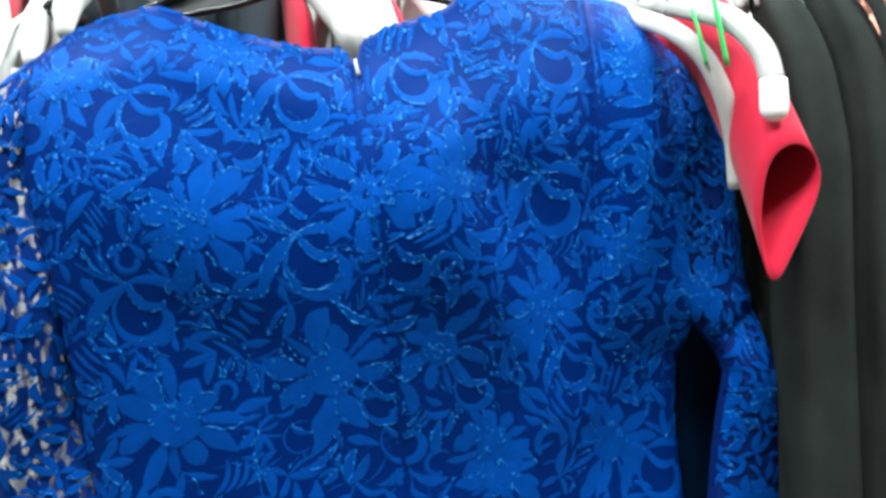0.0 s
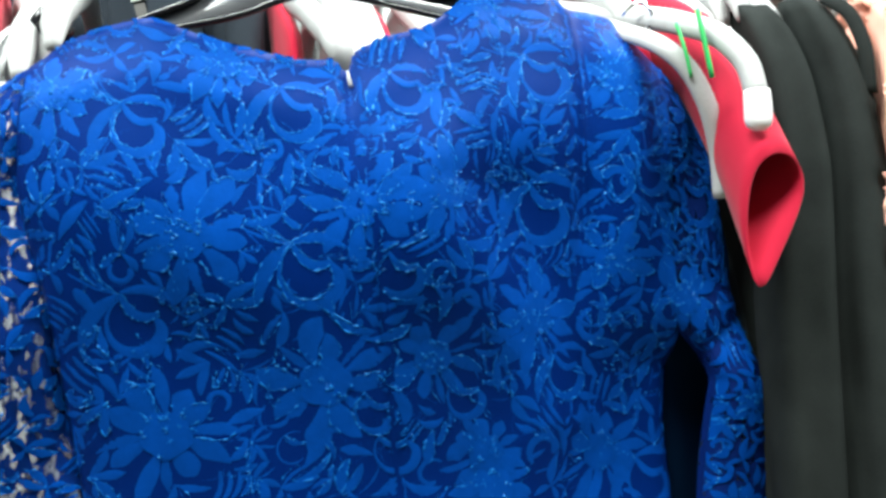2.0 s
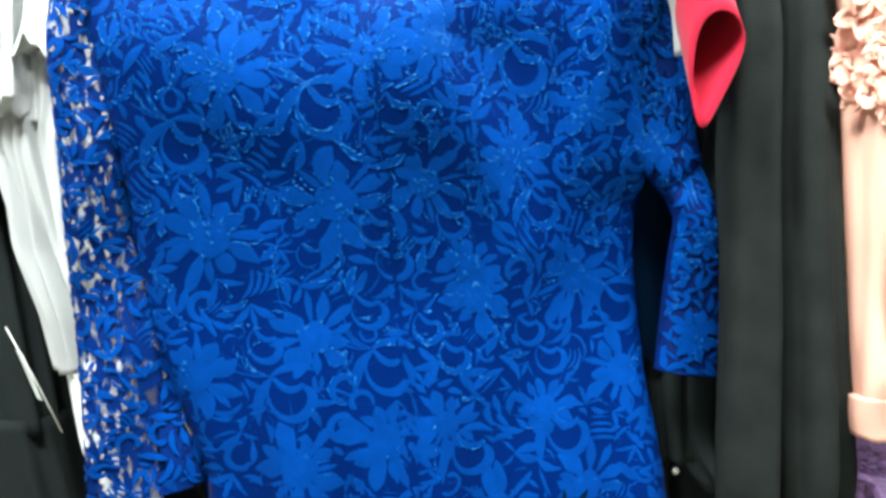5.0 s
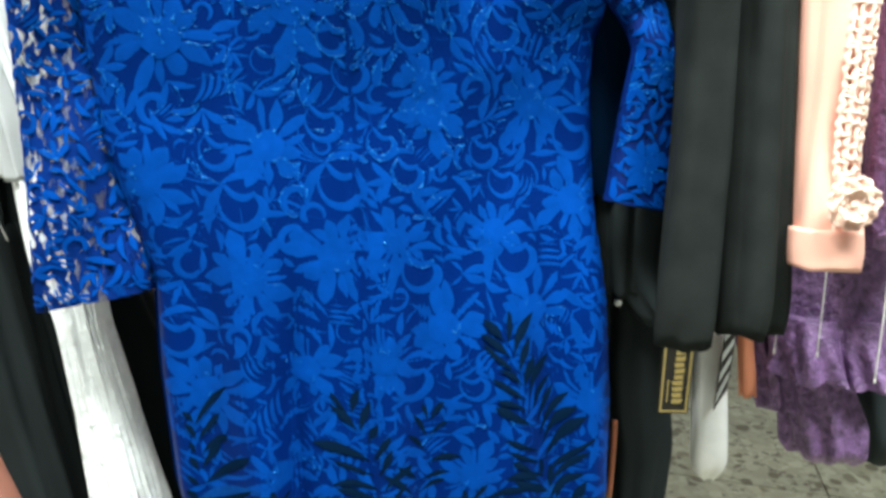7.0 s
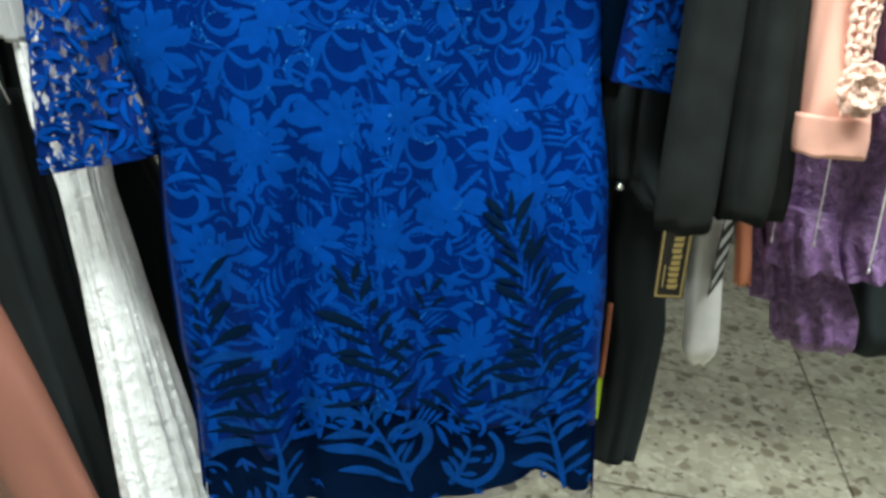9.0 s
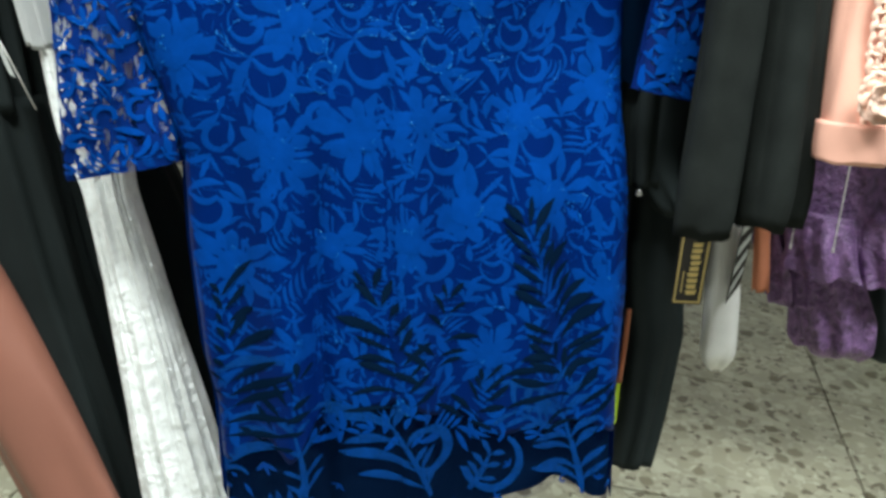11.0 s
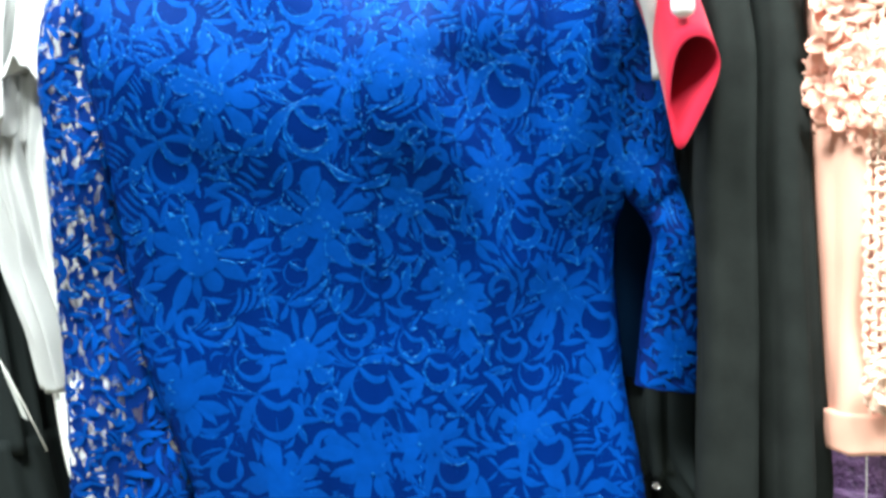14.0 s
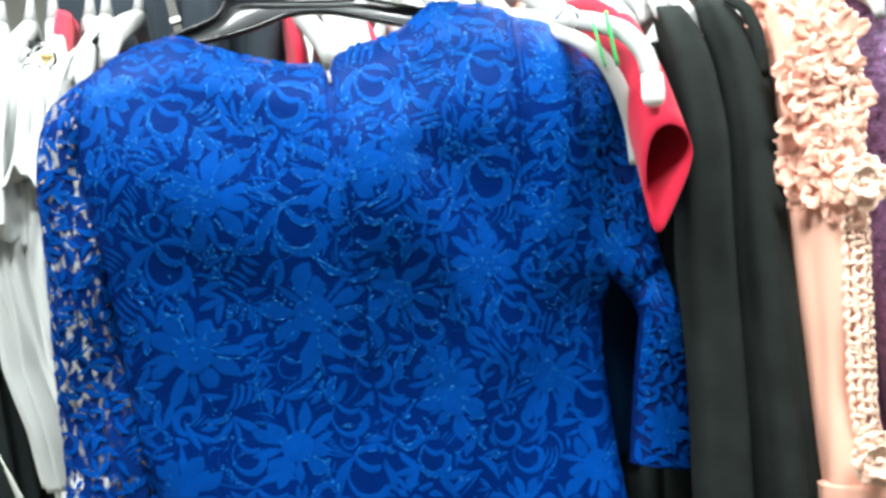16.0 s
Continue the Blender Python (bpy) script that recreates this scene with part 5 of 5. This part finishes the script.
cloth("black_dress", "black dress hanging along the rail", "dress", [
    ("bodice", shell([(1.55, -0.60, 0.93, 0.03, 0.08), (1.20, -0.545, 0.84, 0.058, 0.058), (0.94, -0.478, 0.80, 0.058, 0.048)], 6, folds=0.004, waves=8, seed=49, count=64), JET),
    ("skirt", shell([(0.96, -0.483, 0.80, 0.06, 0.05), (0.75, -0.425, 0.79, 0.06, 0.05), (0.58, -0.375, 0.79, 0.06, 0.05), (0.40, -0.320, 0.79, 0.06, 0.05)], 6, folds=0.006, waves=8, seed=46, count=64), JET)])
cloth("satin_dress", "rosewood brown satin dress trailing at a slant", "dress", [
    ("bodice", shell([(1.10, -0.68, 0.78, 0.04, 0.05), (0.89, -0.570, 0.74, 0.048, 0.038)], 8, folds=0.002, waves=4, seed=50), BROWN),
    ("skirt", shell([(0.90, -0.575, 0.74, 0.05, 0.04), (0.76, -0.480, 0.72, 0.052, 0.04), (0.64, -0.415, 0.715, 0.050, 0.035), (0.51, -0.348, 0.71, 0.048, 0.03), (0.43, -0.310, 0.71, 0.048, 0.03)], 8, folds=0.003, waves=4, seed=47), BROWN)])
th = thing("tag_thread", (-0.395, 0.745, 0.954), "white tag thread with a slim card slip", "thread", "tag threads")
part("thread", tube([(-0.455, 0.745, 1.065), (-0.420, 0.744, 1.005), (-0.393, 0.743, 0.954)], 0.0009, 6), THREAD, th)
part("slip", plate([(-0.447, 0.75, 1.04), (-0.440, 0.75, 1.036), (-0.418, 0.75, 0.985), (-0.424, 0.75, 0.988)], 0.001), TAG_GREY, th, "grey card slip", smooth=False)

# seen over the dress's shoulders and through its neckline
cloth("slate_jacket", "dark slate jacket hanging behind the black hanger", "jacket", [
    ("body", shell([(1.72, -0.300, 0.98, 0.030, 0.08), (1.62, -0.292, 0.95, 0.045, 0.09), (1.45, -0.285, 0.95, 0.050, 0.09), (1.0, -0.27, 0.95, 0.05, 0.10)], 6, folds=0.004, waves=6, seed=51), SLATE),
    ("sleeve", shell([(1.68, -0.275, 0.90, 0.012, 0.02), (1.58, -0.262, 0.87, 0.020, 0.026), (1.40, -0.255, 0.86, 0.022, 0.026), (1.1, -0.25, 0.86, 0.022, 0.026)], 6, folds=0.002, waves=4, seed=151), SLATE)])
cloth("slate_jacket", "dark slate jacket beside its twin on the rail", "jacket", [
    ("body", shell([(1.72, -0.222, 1.02, 0.030, 0.08), (1.62, -0.214, 0.98, 0.042, 0.08), (1.45, -0.206, 0.98, 0.046, 0.09), (1.0, -0.20, 0.98, 0.05, 0.10)], 6, folds=0.003, waves=6, seed=52), SLATE),
    ("sleeve", shell([(1.68, -0.205, 0.92, 0.012, 0.02), (1.58, -0.192, 0.90, 0.018, 0.026), (1.40, -0.186, 0.89, 0.020, 0.026), (1.1, -0.18, 0.89, 0.020, 0.026)], 6, folds=0.002, waves=4, seed=152), SLATE)])
cloth("black_jacket", "black jacket behind a cluster of white hangers", "jacket", [
    ("body", shell([(1.76, -0.47, 1.12, 0.06, 0.05), (1.66, -0.46, 1.11, 0.10, 0.06), (1.40, -0.45, 1.10, 0.11, 0.06), (1.1, -0.44, 1.10, 0.11, 0.06)], 6, folds=0.006, waves=7, seed=55), SLATE),
    ("sleeve", shell([(1.70, -0.36, 1.08, 0.02, 0.03), (1.55, -0.35, 1.07, 0.03, 0.03), (1.2, -0.345, 1.07, 0.03, 0.03)], 6, folds=0.003, waves=5, seed=56), SLATE)])
cloth("maroon_blouse", "dull maroon blouse between white hangers", "blouse", [
    ("body", shell([(1.60, -0.475, 0.96, 0.010, 0.05), (1.53, -0.465, 0.95, 0.014, 0.12), (1.1, -0.455, 0.95, 0.016, 0.12)], 16, folds=0.002, seed=57), RED)])
strap_ob = thing("black_strap", (-0.272, 0.84, 1.50), "black webbing strap with a silver buckle", "strap")
part("webbing", plate([(-0.305, 0.855, 1.60), (-0.293, 0.855, 1.60), (-0.262, 0.835, 1.50), (-0.272, 0.835, 1.50)], 0.002), TAG_BLACK, strap_ob, smooth=False)
part("buckle", plate([(-0.293, 0.845, 1.562), (-0.281, 0.845, 1.565), (-0.279, 0.843, 1.558), (-0.291, 0.843, 1.555)], 0.004), TAG_GREY, strap_ob, "silver buckle", smooth=False)
for k, (x, m, nm, lb) in enumerate(((-0.175, RED, "red_blouse", "red blouse seen past the neckline"), (-0.105, WHITE_CLOTH, "white_blouse", "white blouse seen past the neckline"), (-0.085, RED, "red_blouse", "dull red blouse behind the dress neckline"),
                                    (0.02, RED, "red_blouse", "red blouse among white hangers"), (0.085, WHITE_CLOTH, "white_blouse", "white blouse among white hangers"), (-0.03, WHITE_CLOTH, "white_blouse", "white blouse behind the dress neckline"))):
    cloth(nm, lb, "blouse", [("body", shell([(1.585, x, 0.96, 0.010, 0.05), (1.53, x + 0.01, 0.96, 0.013, 0.12), (1.45, x + 0.015, 0.96, 0.015, 0.13), (1.0, x + 0.02, 0.97, 0.016, 0.14)], 16, folds=0.002, seed=60 + k), m)])
for x, z in ((-0.352, 1.517), (-0.335, 1.507)):
    knob = thing("clip_end", (x, 0.80, z), "round black rubber clip end on a white hanger", "clip")
    part("pad", tube([(x - 0.012, 0.80, z - 0.012), (x - 0.008, 0.795, z - 0.002), (x, 0.792, z + 0.006), (x + 0.008, 0.795, z + 0.002)], (0.004, 0.010, 0.011, 0.005), 12), BLACK_PLASTIC, knob)
for x, z in ((-0.400, 1.492), (-0.412, 1.470)):
    clip = thing("skirt_clip", (x, 0.76, z), "bent metal skirt clip on a hanger", "clip")
    part("wire", tube(bezier([(x - 0.02, 0.76, z + 0.006), (x - 0.012, 0.752, z + 0.018), (x + 0.006, 0.75, z + 0.016), (x + 0.014, 0.755, z), (x + 0.002, 0.76, z - 0.01)], 14), 0.0022, 8), CHROME, clip)
    part("pad", tube([(x - 0.004, 0.755, z), (x + 0.004, 0.755, z + 0.006)], 0.006, 8), GOLD, clip, "yellowish pad")

# second, higher rail of pale garments farther back
back_rail = thing("clothes_rail", (0.3, 1.62, 2.1), "chrome rail with pale garments behind the rack", "clothes rail")
part("bar", tube([(-1.1, 1.62, 2.1), (1.6, 1.62, 2.1)], 0.012, 14), CHROME, back_rail)
for x in (-1.1, 1.6):
    part("upright", tube([(x, 1.62, 2.1), tuple(REST.inverted() @ Vector((x, 1.77, 0.0)))], 0.012, 12), CHROME, back_rail)
for k in range(17):
    x = -0.75 + 0.115 * k
    m = (WHITE_CLOTH, WHITE_LACE, WHITE_CLOTH, PEACH_LACE, WHITE_CLOTH)[k % 5]
    cloth("white_blouse" if k % 5 != 3 else "cream_blouse", "pale blouse on the high rail behind the rack", "blouse", [
        ("body", shell([(2.08, x, 1.62, 0.012, 0.06), (2.02, x + 0.01, 1.62, 0.03, 0.13), (1.80, x + 0.02, 1.62, 0.05, 0.15), (1.30 + 0.08 * math.sin(k * 2.1), x + 0.02, 1.62, 0.056, 0.15)], 16, folds=0.004, seed=80 + k), m),
        ("sleeve", shell([(2.03, x + 0.01, 1.49, 0.02, 0.02), (1.90, x + 0.025, 1.46, 0.032, 0.03), (1.62 + 0.05 * math.cos(k * 1.3), x + 0.03, 1.45, 0.034, 0.03)], 8, folds=0.003, waves=5, seed=180 + k), m)], "blouses on the back rail")

# green cloth bag on the floor
bag = tagged(new("cloth_bag"), "leaf green cloth bag slumped on the floor", "bag")
bag.location = (1.68, 2.60, 0.0)
BASES[bag.name] = Vector((0, 0, 0))
part("sack", shell([(0.20, 0.0, 0.0, 0.04, 0.04), (0.16, 0.0, 0.0, 0.09, 0.08), (0.08, 0.0, 0.0, 0.14, 0.12), (0.0, 0.0, 0.0, 0.14, 0.12)], 20, folds=0.012, waves=5, seed=91), GREEN, bag)

# ---------------------------------------------------------------- floor tiles
SIDE, ANGLE, CORNER = 0.60, 9.0, (1.15, 1.98)
tile_bm = box(0, 0, 0, SIDE - 0.005, SIDE - 0.005, 0.012, 0.0015)
tile_mesh = bpy.data.meshes.new("floor_tile")
tile_bm.to_mesh(tile_mesh)
tile_bm.free()
tile_mesh.materials.append(TERRAZZO)
turn = pose(CORNER[0], CORNER[1], 0, 0, 0, -ANGLE)
for i in range(-8, 5):
    for j in range(-9, 5):
        p = turn @ Vector(((i + 0.5) * SIDE, (j + 0.5) * SIDE, -0.0062))
        if X0 + 0.36 < p.x < X1 - 0.36 and Y0 + 0.36 < p.y < Y1 - 0.36:
            tile = new("floor_tile", tile_mesh)
            tile.parent = floor
            tile.matrix_basis = Matrix.Translation(p) @ pose(0, 0, 0, 0, 0, -ANGLE)
